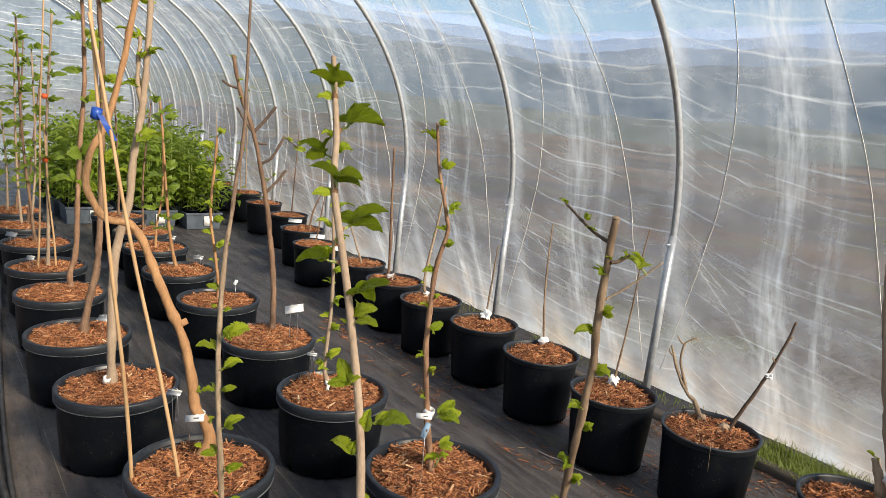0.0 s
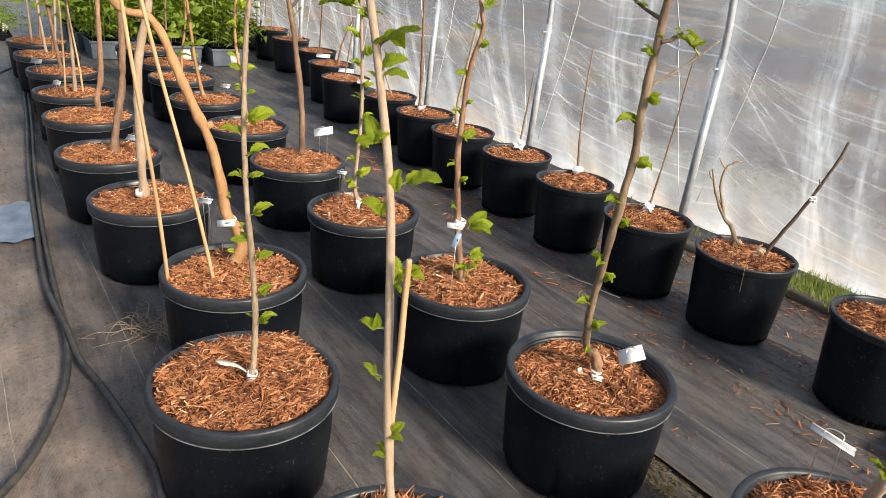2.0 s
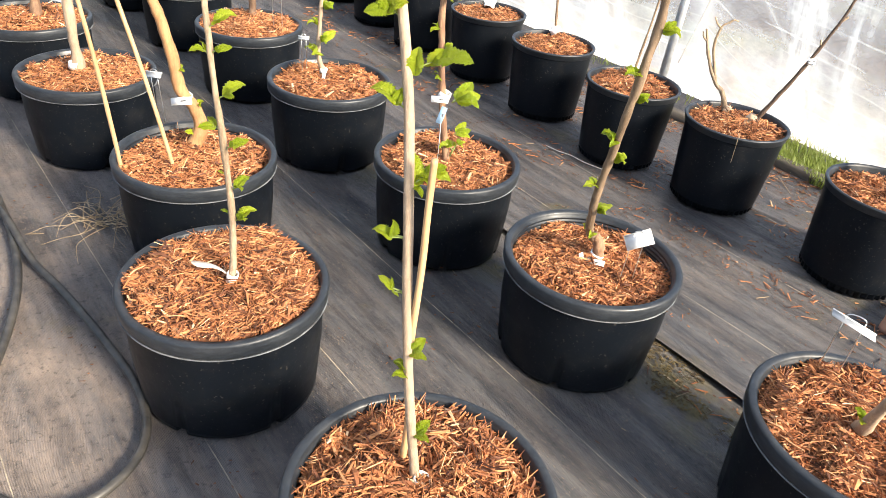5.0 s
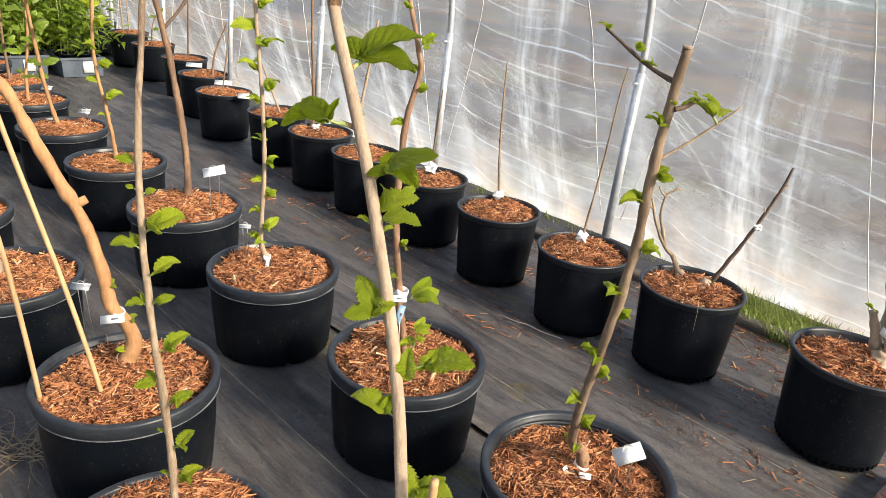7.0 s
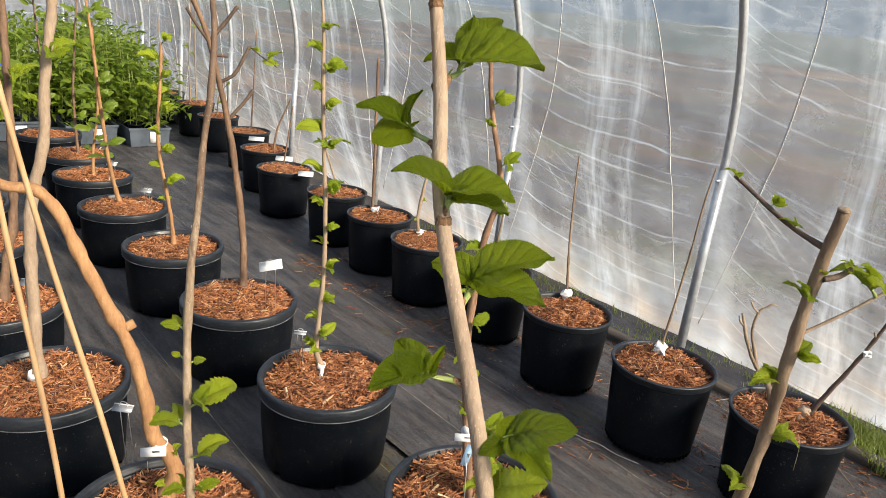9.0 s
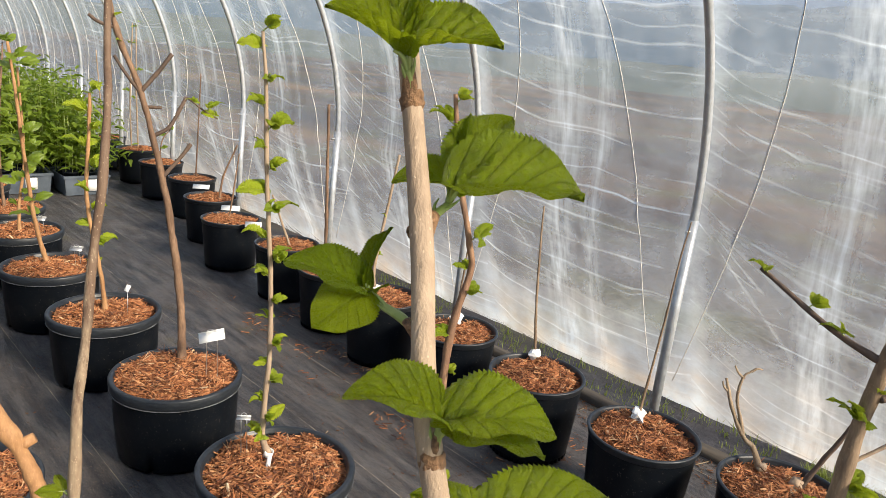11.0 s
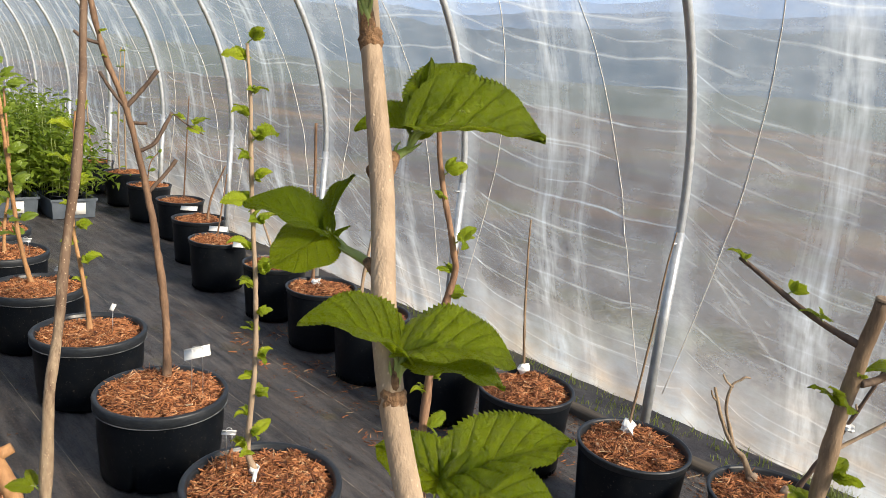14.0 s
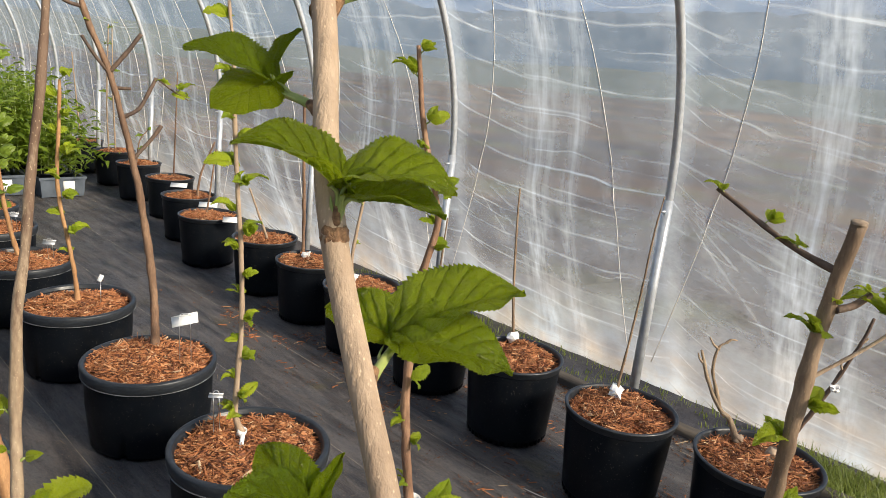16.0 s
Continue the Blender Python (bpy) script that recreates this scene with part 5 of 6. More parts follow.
part("knuckle", tube([at(M1, (1.370, 1.108, 0.25)), at(M1, (1.352, 1.112, 0.310)), at(M1, (1.338, 1.117, 0.332))], 0.0135, 0.0125, 12, 5, 0.4, 4), M_BARK_TAN, M1)
tie(M1, (1.361, 1.112, 0.268), 0.0165, h=0.005)
band_tag(M1, (1.334, 1.098, 0.262), -58, 0.055, 0.014, roll=-4)
band_tag(M1, (1.315, 1.118, 0.258), -40, 0.052, 0.013, roll=68, ink=False)

M2 = sapling((1.325, 1.699), "brown sapling with small buds in a black pot", [
    ([(1.328, 1.693, 0.239), (1.310, 1.715, 0.367), (1.294, 1.728, 0.525), (1.288, 1.751, 0.712), (1.294, 1.745, 0.948), (1.317, 1.736, 1.066), (1.308, 1.737, 1.125), (1.281, 1.760, 1.263), (1.274, 1.782, 1.401)], 0.0118, 0.0042, M_BARK_TAN, (14, 0.25, 1.0, 0.026, 3, 0.3)),
    ([(1.319, 1.684, 0.298), (1.330, 1.674, 0.337)], 0.003, 0.002, M_BUD, (2, 0.4, 1.0, 0.035, 3, 0))], 55, 3)
for p, s in (((1.318, 1.702, 0.462), 0.062), ((1.330, 1.690, 0.365), 0.038)):
    for az, el in ((120, 15), (150, -5), (95, 40)):
        add_leaf(M2, at(M2, p), az, el, s, sunward(az, el, 0.8), 0.4, False)
tie(M2, (1.301, 1.719, 0.481), 0.016)
band_tag(M2, (1.263, 1.692, 0.485), -37, 0.05, 0.018, roll=0)
band_tag(M2, (1.267, 1.681, 0.441), -37, 0.018, 0.05, M_TAGBLUE, 20, "plant_tag", "faded blue plastic tag", True)
part("tag_wire", tube([at(M2, (1.262, 1.676, 0.446)), at(M2, (1.239, 1.644, 0.347)), at(M2, (1.237, 1.643, 0.239))], 0.001, 0.001, 5, 3), M_WIRE, M2)

M3 = sapling((1.323, 2.405), "thin upright sapling with tufts of new leaves in a black pot", [
    ([(1.334, 2.450, 0.239), (1.325, 2.461, 0.298), (1.312, 2.472, 0.377), (1.328, 2.476, 0.613), (1.323, 2.480, 0.849), (1.309, 2.494, 1.115), (1.305, 2.508, 1.351), (1.298, 2.520, 1.480)], 0.0095, 0.0045, M_BARK_GREY, (20, 0.08, 1.0, 0.041, 4, 0.1))], 12, 0)
tie(M3, (1.325, 2.456, 0.298), 0.012)
band_tag(M3, (1.305, 2.421, 0.283), -39, 0.012, 0.06, roll=5, ink=False)
wire_sign(M3, (1.263, 2.493, 0.416), -39, 0.04, 0.015, 70)

M4 = sapling((1.335, 3.106), "dark brown branching sapling with pruned twigs in a black pot", [
    ([(1.391, 3.197, 0.238), (1.398, 3.209, 0.337), (1.397, 3.222, 0.514), (1.368, 3.236, 0.790), (1.333, 3.249, 1.006), (1.283, 3.273, 1.243), (1.222, 3.296, 1.420), (1.186, 3.319, 1.598)], 0.0155, 0.008, M_BARK_BROWN, (3, 0.85, 1.0, 0.02, 2, 0)),
    ([(1.342, 3.244, 0.967), (1.399, 3.230, 1.036), (1.431, 3.220, 1.085)], 0.007, 0.006, M_BARK_DARK, None),
    ([(1.315, 3.261, 1.105), (1.367, 3.241, 1.144), (1.419, 3.233, 1.243)], 0.007, 0.006, M_BARK_DARK, None),
    ([(1.297, 3.268, 1.203), (1.343, 3.252, 1.203)], 0.006, 0.005, M_BARK_DARK, None),
    ([(1.283, 3.273, 1.253), (1.325, 3.254, 1.312), (1.372, 3.235, 1.381)], 0.008, 0.007, M_BARK_DARK, None),
    ([(1.283, 3.273, 1.243), (1.234, 3.284, 1.312), (1.205, 3.295, 1.361)], 0.006, 0.005, M_BARK_DARK, None)], 40, 1)
stem(M4, [(1.212, 3.302, 1.450), (1.167, 3.307, 1.460), (1.137, 3.317, 1.480)], 0.006, 0.005, M_BARK_DARK, "branch")
twig = [(1.419, 3.233, 1.243), (1.474, 3.222, 1.203), (1.524, 3.212, 1.173)]
tufts(stem(M4, twig, 0.003, 0.002, M_BARK_DARK, "branch"), M4, twig, 3, 0.4, 1.0, 0.035, 2, 3)
wire_sign(M4, (1.412, 3.000, 0.450), -32, 0.088, 0.040, 48, M_TAG, 14)

M5 = sapling((1.332, 3.817), "young tan sapling with a leafy tip in a black pot", [
    ([(1.346, 3.853, 0.238), (1.344, 3.865, 0.356), (1.327, 3.867, 0.494), (1.293, 3.881, 0.750), (1.310, 3.886, 1.036), (1.318, 3.888, 1.184)], 0.010, 0.006, M_BARK_ORANGE, (10, 0.25, 1.0, 0.045, 3, 0.4))], 22, 2)
part("tag_wire", tube([at(M5, (1.412, 3.782, 0.238)), at(M5, (1.415, 3.784, 0.366))], 0.0015, 0.0015, 5), M_WIRE, M5)
band_tag(M5, (1.415, 3.785, 0.381), -37, 0.018, 0.03, roll=20, ink=False)

M6 = sapling((1.319, 4.523), "young orange-barked sapling with a leafy tip in a black pot", [
    ([(1.333, 4.610, 0.238), (1.287, 4.614, 0.455), (1.255, 4.629, 0.780), (1.232, 4.644, 1.124), (1.212, 4.647, 1.331)], 0.011, 0.006, M_BARK_ORANGE, (11, 0.25, 1.0, 0.055, 3, 0.4))], 8, 3)
wire_sign(M6, (1.426, 4.491, 0.366), -39, 0.06, 0.03, 60)
M7 = sapling((1.357, 5.247), "young sapling with a bushy leafy top in a black pot", [
    ([(1.358, 5.246, 0.238), (1.362, 5.249, 0.425), (1.399, 5.243, 0.710), (1.390, 5.251, 1.183)], 0.010, 0.005, M_BARK_ORANGE, (14, 0.2, 1.0, 0.06, 3, 0.3))], 31, 0)
wire_sign(M7, (1.438, 5.147, 0.365), -39, 0.06, 0.03, 60)
M8 = sapling((1.414, 5.821), "young sapling with a bushy leafy top in a black pot", [
    ([(1.413, 5.820, 0.237), (1.404, 5.827, 0.690), (1.458, 5.836, 1.281)], 0.010, 0.005, M_BARK_BROWN, (12, 0.2, 1.0, 0.06, 3, 0.3))], 77, 1)
M9 = sapling((1.388, 6.559), "young sapling with a bushy leafy top in a black pot", [
    ([(1.386, 6.558, 0.237), (1.377, 6.565, 0.690), (1.343, 6.576, 1.379)], 0.010, 0.005, M_BARK_BROWN, (14, 0.2, 1.0, 0.06, 3, 0.3))], 11, 2)

# ---- the row along the film wall
R0 = sapling((2.434, 0.851), "cut-back vine with thick grey stems in a black pot", [
    ([(2.467, 0.785, 0.267), (2.519, 0.785, 0.325), (2.522, 0.818, 0.444), (2.515, 0.850, 0.582), (2.511, 0.904, 0.838), (2.516, 0.938, 1.044), (2.509, 0.950, 1.182)], 0.018, 0.012, M_BARK_GREY, (3, 0.2, 0.9, 0.025, 3, 0)),
    ([(2.533, 0.825, 0.276), (2.530, 0.836, 0.355), (2.532, 0.868, 0.444)], 0.016, 0.0145, M_BARK_GREY, (1, 1.0, 1.0, 0.018, 2, 0)),
    ([(2.569, 0.775, 0.306), (2.489, 0.785, 0.311), (2.407, 0.795, 0.276)], 0.018, 0.012, M_BARK_GREY, None)], 0, 0, False)
def straw_wisp(e, a, r, seed, n=4):
    """A few dry stalks hanging over the rim of a pot."""
    rng = random.Random(seed)
    for k in range(n):
        q = radians(a + rng.uniform(-9, 9))
        d = Vector((math.sin(q), math.cos(q), 0))
        pts = [d * (r - 0.05) + Vector((0, 0, 0.322)), d * (r + 0.002) + Vector((0, 0, 0.332)), d * (r + 0.012) + Vector((rng.uniform(-0.01, 0.01), 0, 0.295)), d * (r + 0.008) + Vector((rng.uniform(-0.02, 0.02), 0, 0.295 - rng.uniform(0.02, 0.07)))]
        part("straw_stalk", tube(pts, 0.0011, 0.0006, 5, 4), M_STRAW, e)


def crown(e, p, s, seed):
    """The knobby old wood at the foot of a pruned vine."""
    bm = bmesh.new()
    bmesh.ops.create_icosphere(bm, subdivisions=3, radius=1)
    for v in bm.verts:
        v.co = Vector((v.co.x * s, v.co.y * s * 0.8, v.co.z * s * 0.75)) * (1 + 0.45 * noise.noise(v.co * 1.7 + Vector((seed, 0, 0))) + 0.15 * noise.noise(v.co * 6))
    g = [v.co.copy() for v in bm.verts], [[v.index for v in f.verts] for f in bm.faces]
    bm.free()
    return part("root_crown", g, M_BARK_GREY, e, "knobby grey root crown", pose(*at(e, p)))


straw_wisp(R0, 215, 0.1885, 1)
crown(R0, (2.50, 0.80, 0.318), 0.034, 2)
tie(R0, (2.523, 0.807, 0.394), 0.02)

R1 = sapling((2.465, 1.424), "pruned vine with two bare dark twigs in a black pot", [
    ([(2.550, 1.515, 0.276), (2.544, 1.527, 0.310), (2.528, 1.554, 0.373), (2.510, 1.582, 0.401), (2.483, 1.627, 0.494), (2.465, 1.656, 0.585)], 0.0105, 0.0045, M_BARK_MOTTLED, None),
    ([(2.510, 1.582, 0.402), (2.500, 1.600, 0.460), (2.488, 1.619, 0.530), (2.490, 1.615, 0.600), (2.505, 1.600, 0.622)], 0.0065, 0.003, M_BARK_MOTTLED, None),
    ([(2.529, 1.400, 0.281), (2.551, 1.381, 0.355), (2.574, 1.343, 0.463), (2.592, 1.304, 0.581), (2.605, 1.266, 0.709), (2.611, 1.249, 0.794)], 0.009, 0.004, M_BARK_DARK, None),
    ([(2.459, 1.391, 0.286), (2.510, 1.411, 0.301), (2.540, 1.411, 0.296)], 0.02, 0.012, M_BARK_GREY, None)], 20, 1, False)
for spur in ([(2.492, 1.612, 0.596), (2.478, 1.628, 0.612), (2.470, 1.640, 0.634)], [(2.505, 1.600, 0.620), (2.516, 1.590, 0.632), (2.530, 1.578, 0.630)], [(2.475, 1.640, 0.540), (2.462, 1.655, 0.556), (2.458, 1.662, 0.575)],
             [(2.560, 1.366, 0.400), (2.572, 1.360, 0.414), (2.576, 1.356, 0.424)], [(2.597, 1.290, 0.620), (2.590, 1.296, 0.634), (2.588, 1.297, 0.642)], [(2.606, 1.264, 0.715), (2.614, 1.256, 0.724), (2.616, 1.252, 0.732)]):
    stem(R1, spur, 0.0036, 0.0024, M_BARK_MOTTLED, "spur", 8)
straw_wisp(R1, 235, 0.1885, 5, 1)
crown(R1, (2.530, 1.408, 0.318), 0.026, 6)
crown(R1, (2.548, 1.520, 0.312), 0.020, 9)
crumpled(R1, (2.586, 1.299, 0.566), 0.016, 1)
tie(R1, (2.554, 1.514, 0.291), 0.012)

R2 = sapling((2.401, 1.861), "thin bare leaning whip in a black pot", [
    ([(2.480, 1.935, 0.276), (2.492, 1.932, 0.374), (2.510, 1.929, 0.512), (2.525, 1.922, 0.709), (2.530, 1.915, 0.896), (2.543, 1.907, 1.024)], 0.0055, 0.0025, M_BARK_OLIVE, None)], 5, 2, False)
crumpled(R2, (2.478, 1.934, 0.328), 0.029, 2)
R3 = sapling((2.447, 2.364), "thin bare upright whip in a black pot", [
    ([(2.571, 2.470, 0.275), (2.561, 2.494, 0.492), (2.591, 2.537, 0.689), (2.645, 2.590, 0.837), (2.667, 2.611, 0.915)], 0.006, 0.003, M_BARK_OLIVE, None)], 35, 0, False)
crumpled(R3, (2.570, 2.471, 0.328), 0.030, 3)
R4 = sapling((2.486, 2.859), "short bare whip in a black pot", [
    ([(2.552, 2.935, 0.275), (2.573, 2.933, 0.521), (2.588, 2.932, 0.728)], 0.006, 0.003, M_BARK_OLIVE, None)], 75, 1, False)
crumpled(R4, (2.533, 2.905, 0.338), 0.036, 4)
R5 = sapling((2.469, 3.349), "bare curved sapling stem in a black pot", [
    ([(2.502, 3.439, 0.275), (2.480, 3.452, 0.413), (2.518, 3.436, 0.718), (2.555, 3.420, 0.994)], 0.010, 0.006, M_BARK_GREY, (3, 0.1, 0.6, 0.02, 2, 0))], 15, 2, False)
crumpled(R5, (2.498, 3.440, 0.327), 0.021, 5)
R6 = sapling((2.502, 3.822), "straight bare reddish sapling stem in a black pot", [
    ([(2.547, 3.965, 0.275), (2.525, 3.945, 0.55), (2.500, 3.930, 0.85), (2.477, 3.915, 1.17)], 0.0095, 0.007, M_BARK_BROWN, None)], 65, 0, False)
crumpled(R6, (2.504, 3.864, 0.327), 0.029, 6)
R7 = sapling((2.535, 4.342), "short leaning bare stem in a black pot", [
    ([(2.537, 4.292, 0.275), (2.490, 4.325, 0.433), (2.434, 4.358, 0.610)], 0.008, 0.005, M_BARK_GREY, (1, 1.0, 1.0, 0.05, 3, 0))], 18, 1, False)
R8 = sapling((2.514, 4.995), "bare thin stem with a white label in a black pot", [
    ([(2.494, 4.995, 0.275), (2.529, 4.999, 0.491), (2.565, 5.002, 0.737)], 0.006, 0.004, M_BARK_BROWN, None)], 28, 2, False)
R9 = sapling((2.68, 5.624), "leaning reddish stem with a white label in a black pot", [
    ([(2.720, 5.574, 0.274), (2.745, 5.567, 0.471), (2.831, 5.530, 0.707)], 0.009, 0.006, M_BARK_BROWN, None)], 48, 0, False)
R10 = sapling((2.866, 6.333), "straight bare whip with a white label in a black pot", [
    ([(2.906, 6.363, 0.274), (2.926, 6.370, 0.697), (2.947, 6.377, 1.140)], 0.007, 0.004, M_BARK_BROWN, None)], 88, 1, False)
R11 = sapling((2.915, 7.069), "pot of cut twigs with small leaves beside the film wall", [
    ([(2.895, 7.069, 0.273), (2.920, 7.072, 0.490), (3.003, 7.074, 0.608)], 0.006, 0.004, M_BARK_BROWN, (4, 0.2, 1.0, 0.05, 3, 0))], 58, 2, False)
R12 = sapling((2.988, 7.814), "bare thin stems standing in a black pot", [
    ([(2.937, 7.814, 0.273), (2.929, 7.822, 0.785), (2.965, 7.833, 1.474)], 0.008, 0.005, M_BARK_GREY, (4, 0.5, 1.0, 0.04, 2, 0)),
    ([(2.997, 7.814, 0.273), (2.989, 7.822, 0.785), (2.995, 7.833, 1.474)], 0.008, 0.005, M_BARK_GREY, (4, 0.4, 1.0, 0.04, 2, 0))], 38, 0, False)
R13 = sapling((2.96, 8.56), "bare stem in a black pot", [
    ([(2.940, 8.560, 0.273), (2.909, 8.566, 0.687), (2.880, 8.574, 1.179)], 0.008, 0.005, M_BARK_GREY, None)], 8, 1, False)
for e, (x, y), w in ((R8, (2.530, 4.733), 0.10), (R9, (2.608, 5.185), 0.12), (R10, (2.732, 5.890), 0.12)):
    band_tag(e, (x, y, 0.335), -34, w, 0.05, label="white plastic label lying on the mulch", ink=False).rotation_euler[0] = radians(-60)



# ---- nursery crates and trays
def foliage_geo(x0, x1, y0, y1, z0, z1, n, size, seed, stems=40):
    rng = random.Random(seed)
    vs, fs = [], []
    tops = [(rng.uniform(x0, x1), rng.uniform(y0, y1), rng.uniform(z1 * 0.55, z1 * 1.08)) for _ in range(stems)]
    for k in range(n):
        sx, sy, top = tops[k % stems]
        z = z0 + (top - z0) * rng.random() ** 0.75
        spread = 0.05 + 0.10 * math.sin(math.pi * min(1, (z - z0) / (top - z0)))
        p = Vector((sx + rng.gauss(0, spread), sy + rng.gauss(0, spread), z))
        d = heading(rng.uniform(0, 360), rng.uniform(-35, 45))
        s = size * rng.uniform(0.5, 1.2)
        m = aim(p, d, rng.uniform(-40, 40))
        i = len(vs)
        for x, y, zz in ((0, 0, 0), (-0.17, 0.3, 0.09), (0, 0.35, 0), (0.17, 0.3, 0.09), (-0.14, 0.65, 0.03), (0, 0.68, -0.06), (0.14, 0.65, 0.03), (0, 1.0, -0.24)):
            vs.append(m @ (Vector((x, y, zz)) * s))
        fs += [(i, i + 2, i + 1), (i, i + 3, i + 2), (i + 1, i + 2, i + 5, i + 4), (i + 2, i + 3, i + 6, i + 5), (i + 4, i + 5, i + 7), (i + 5, i + 6, i + 7)]
    st = merge(*[tube([(x, y, z0 - 0.05), (x + 0.01, y, (z0 + t) / 2), (x, y + 0.01, t)], 0.003, 0.0015, 5, 1) for x, y, t in tops])
    return (vs, fs), st


def seedling_crate(x, y, w, d, h, top, n, seed, label):
    e = new("seedling_crate")
    e.location = (x, y, 0.0)
    out, wall = [], 0.006
    prof = []
    for z, f in ((0.0, 0.93), (h, 1.0)):
        prof.append([(sx * w / 2 * f, sy * d / 2 * f, z) for sx, sy in ((-1, -1), (1, -1), (1, 1), (-1, 1))])
    vs = prof[0] + prof[1] + [(px * 1.05, py * 1.05, h) for px, py, _ in prof[1]] + [(px * 1.05, py * 1.05, h - 0.02) for px, py, _ in prof[1]] + [(px * 0.96, py * 0.96, h - 0.004) for px, py, _ in prof[1]] + [(px * 0.94, py * 0.94, 0.02) for px, py, _ in prof[0]]
    fs = [(3, 2, 1, 0)]
    for a, b in ((0, 4), (12, 8), (8, 16), (16, 20)):
        for k in range(4):
            j = (k + 1) % 4
            fs.append((a + k, a + j, b + j, b + k))
    fs.append((20, 21, 22, 23))
    part("crate", (vs, fs), M_CRATE, e, "dark grey plastic crate", smooth=False)
    part("crate_label", box(w * 0.12, -d / 2 * 1.0 - 0.004, h * 0.5, 0.09, 0.002, 0.10), M_TAG, e, "pale label on the crate front", pose(0, 0, 0))
    k = 0
    for i in range(max(1, int(w / 0.14))):
        for j in range(max(1, int(d / 0.14))):
            px, py = (i + 0.5) * 0.14 - w / 2, (j + 0.5) * 0.14 - d / 2
            link("seedling_pot", SEED_POT, e, m=pose(px, py, 0.02))
    lf, st = foliage_geo(-w / 2, w / 2, -d / 2, d / 2, h + 0.04, top, int(n * 1.25), 0.095, seed, 26)
    tagged(part("foliage", lf, M_LEAF_FAR, e, "dense fresh green leaves"), kind="stuff")
    tagged(part("seedling_growth", st, M_BUD, e), kind="stuff")
    return tagged(e, label, "crate of seedlings", "crates of seedlings")


SEED_POT = raw_mesh("seedling_pot", *lathe([(0.01, 0), (0.045, 0), (0.062, 0.17), (0.066, 0.17), (0.066, 0.18), (0.058, 0.18), (0.056, 0.16), (0.0, 0.16)], 20), M_POT)
CR = "grey crate of black pots with tall leafy green seedlings"
seedling_crate(2.36, 7.45, 0.36, 0.34, 0.17, 0.86, 700, 1, CR)
seedling_crate(1.92, 7.65, 0.42, 0.40, 0.17, 0.90, 900, 2, CR)
seedling_crate(2.32, 7.95, 0.42, 0.40, 0.17, 0.95, 900, 3, CR)
seedling_crate(1.86, 8.20, 0.42, 0.45, 0.17, 0.98, 1000, 4, CR)
seedling_crate(2.34, 8.50, 0.42, 0.45, 0.17, 0.98, 1000, 5, CR)
seedling_crate(1.86, 8.80, 0.42, 0.45, 0.17, 1.0, 1000, 6, CR)
seedling_crate(1.35, 7.90, 0.42, 0.45, 0.17, 1.0, 1000, 7, CR)
seedling_crate(1.32, 8.50, 0.42, 0.45, 0.17, 1.0, 1000, 8, CR)
seedling_crate(2.34, 9.10, 0.42, 0.45, 0.17, 1.05, 900, 9, CR)
seedling_crate(1.30, 9.15, 0.42, 0.45, 0.17, 1.05, 900, 10, CR)


def seedling_tray(x, y, seed):
    e = new("seedling_tray")
    e.location = (x, y, 0.0)
    w, d = 0.30, 0.50
    vs = []
    for z, f in ((0.0, 0.95), (0.06, 1.0), (0.06, 0.96), (0.012, 0.92)):
        vs += [(sx * w / 2 * f, sy * d / 2 * f, z) for sx, sy in ((-1, -1), (1, -1), (1, 1), (-1, 1))]
    fs = [(3, 2, 1, 0), (12, 13, 14, 15)]
    for a in (0, 4, 8):
        for k in range(4):
            j = (k + 1) % 4
            fs.append((a + k, a + j, a + 4 + j, a + 4 + k))
    part("tray", (vs, fs), M_POT, e, smooth=False)
    lf, st = foliage_geo(-w / 2, w / 2, -d / 2, d / 2, 0.09, 0.28, 420, 0.05, seed, 30)
    tagged(part("foliage", lf, M_LEAF_FAR, e), kind="stuff")
    rng = random.Random(seed)
    for k in range(9):
        px, py = rng.uniform(-w / 2, w / 2), rng.uniform(-d / 2, d / 2)
        part("plant_marker", box(px, py, 0.10, 0.018, 0.001, 0.05), M_TAG, e)
    return tagged(e, "black tray of low green seedlings with white markers", "seedling tray", "seedling trays")


for k, (x, y) in enumerate(((0.42, 9.0), (0.42, 9.6), (0.42, 10.2), (0.06, 9.0), (0.06, 9.6), (0.06, 10.2), (-0.3, 9.1), (-0.3, 9.7))):
    seedling_tray(x, y, k)


# ---- hoses, sheet, stone, litter
def hose(pts, r, label):
    return tagged(part("hose", tube(pts, r, r, 10, 8), M_HOSE, None), label, "hose", "hoses on the floor")


hose([(0.56, 7.6, 0.016), (0.509, 6.84, 0.016), (0.411, 5.42, 0.016), (0.304, 4.13, 0.016), (0.247, 3.294, 0.016), (0.22, 2.705, 0.016), (0.208, 2.31, 0.018), (0.17, 2.03, 0.016), (0.084, 1.779, 0.016), (-0.016, 1.608, 0.016), (-0.23, 1.38, 0.016), (-0.53, 1.18, 0.016)], 0.0108, "black rubber hose lying along the aisle")
hose([(0.535, 7.6, 0.016), (0.48, 6.84, 0.016), (0.384, 5.42, 0.016), (0.276, 4.13, 0.016), (0.218, 3.2, 0.016), (0.193, 2.705, 0.018), (0.212, 2.31, 0.036), (0.222, 2.12, 0.02), (0.257, 1.933, 0.016), (0.29, 1.679, 0.016), (0.301, 1.47, 0.016), (0.255, 1.32, 0.016), (0.144, 1.246, 0.016), (0.042, 1.275, 0.016), (-0.039, 1.379, 0.016), (-0.22, 1.57, 0.016)], 0.0105, "black rubber hose looped on the floor")
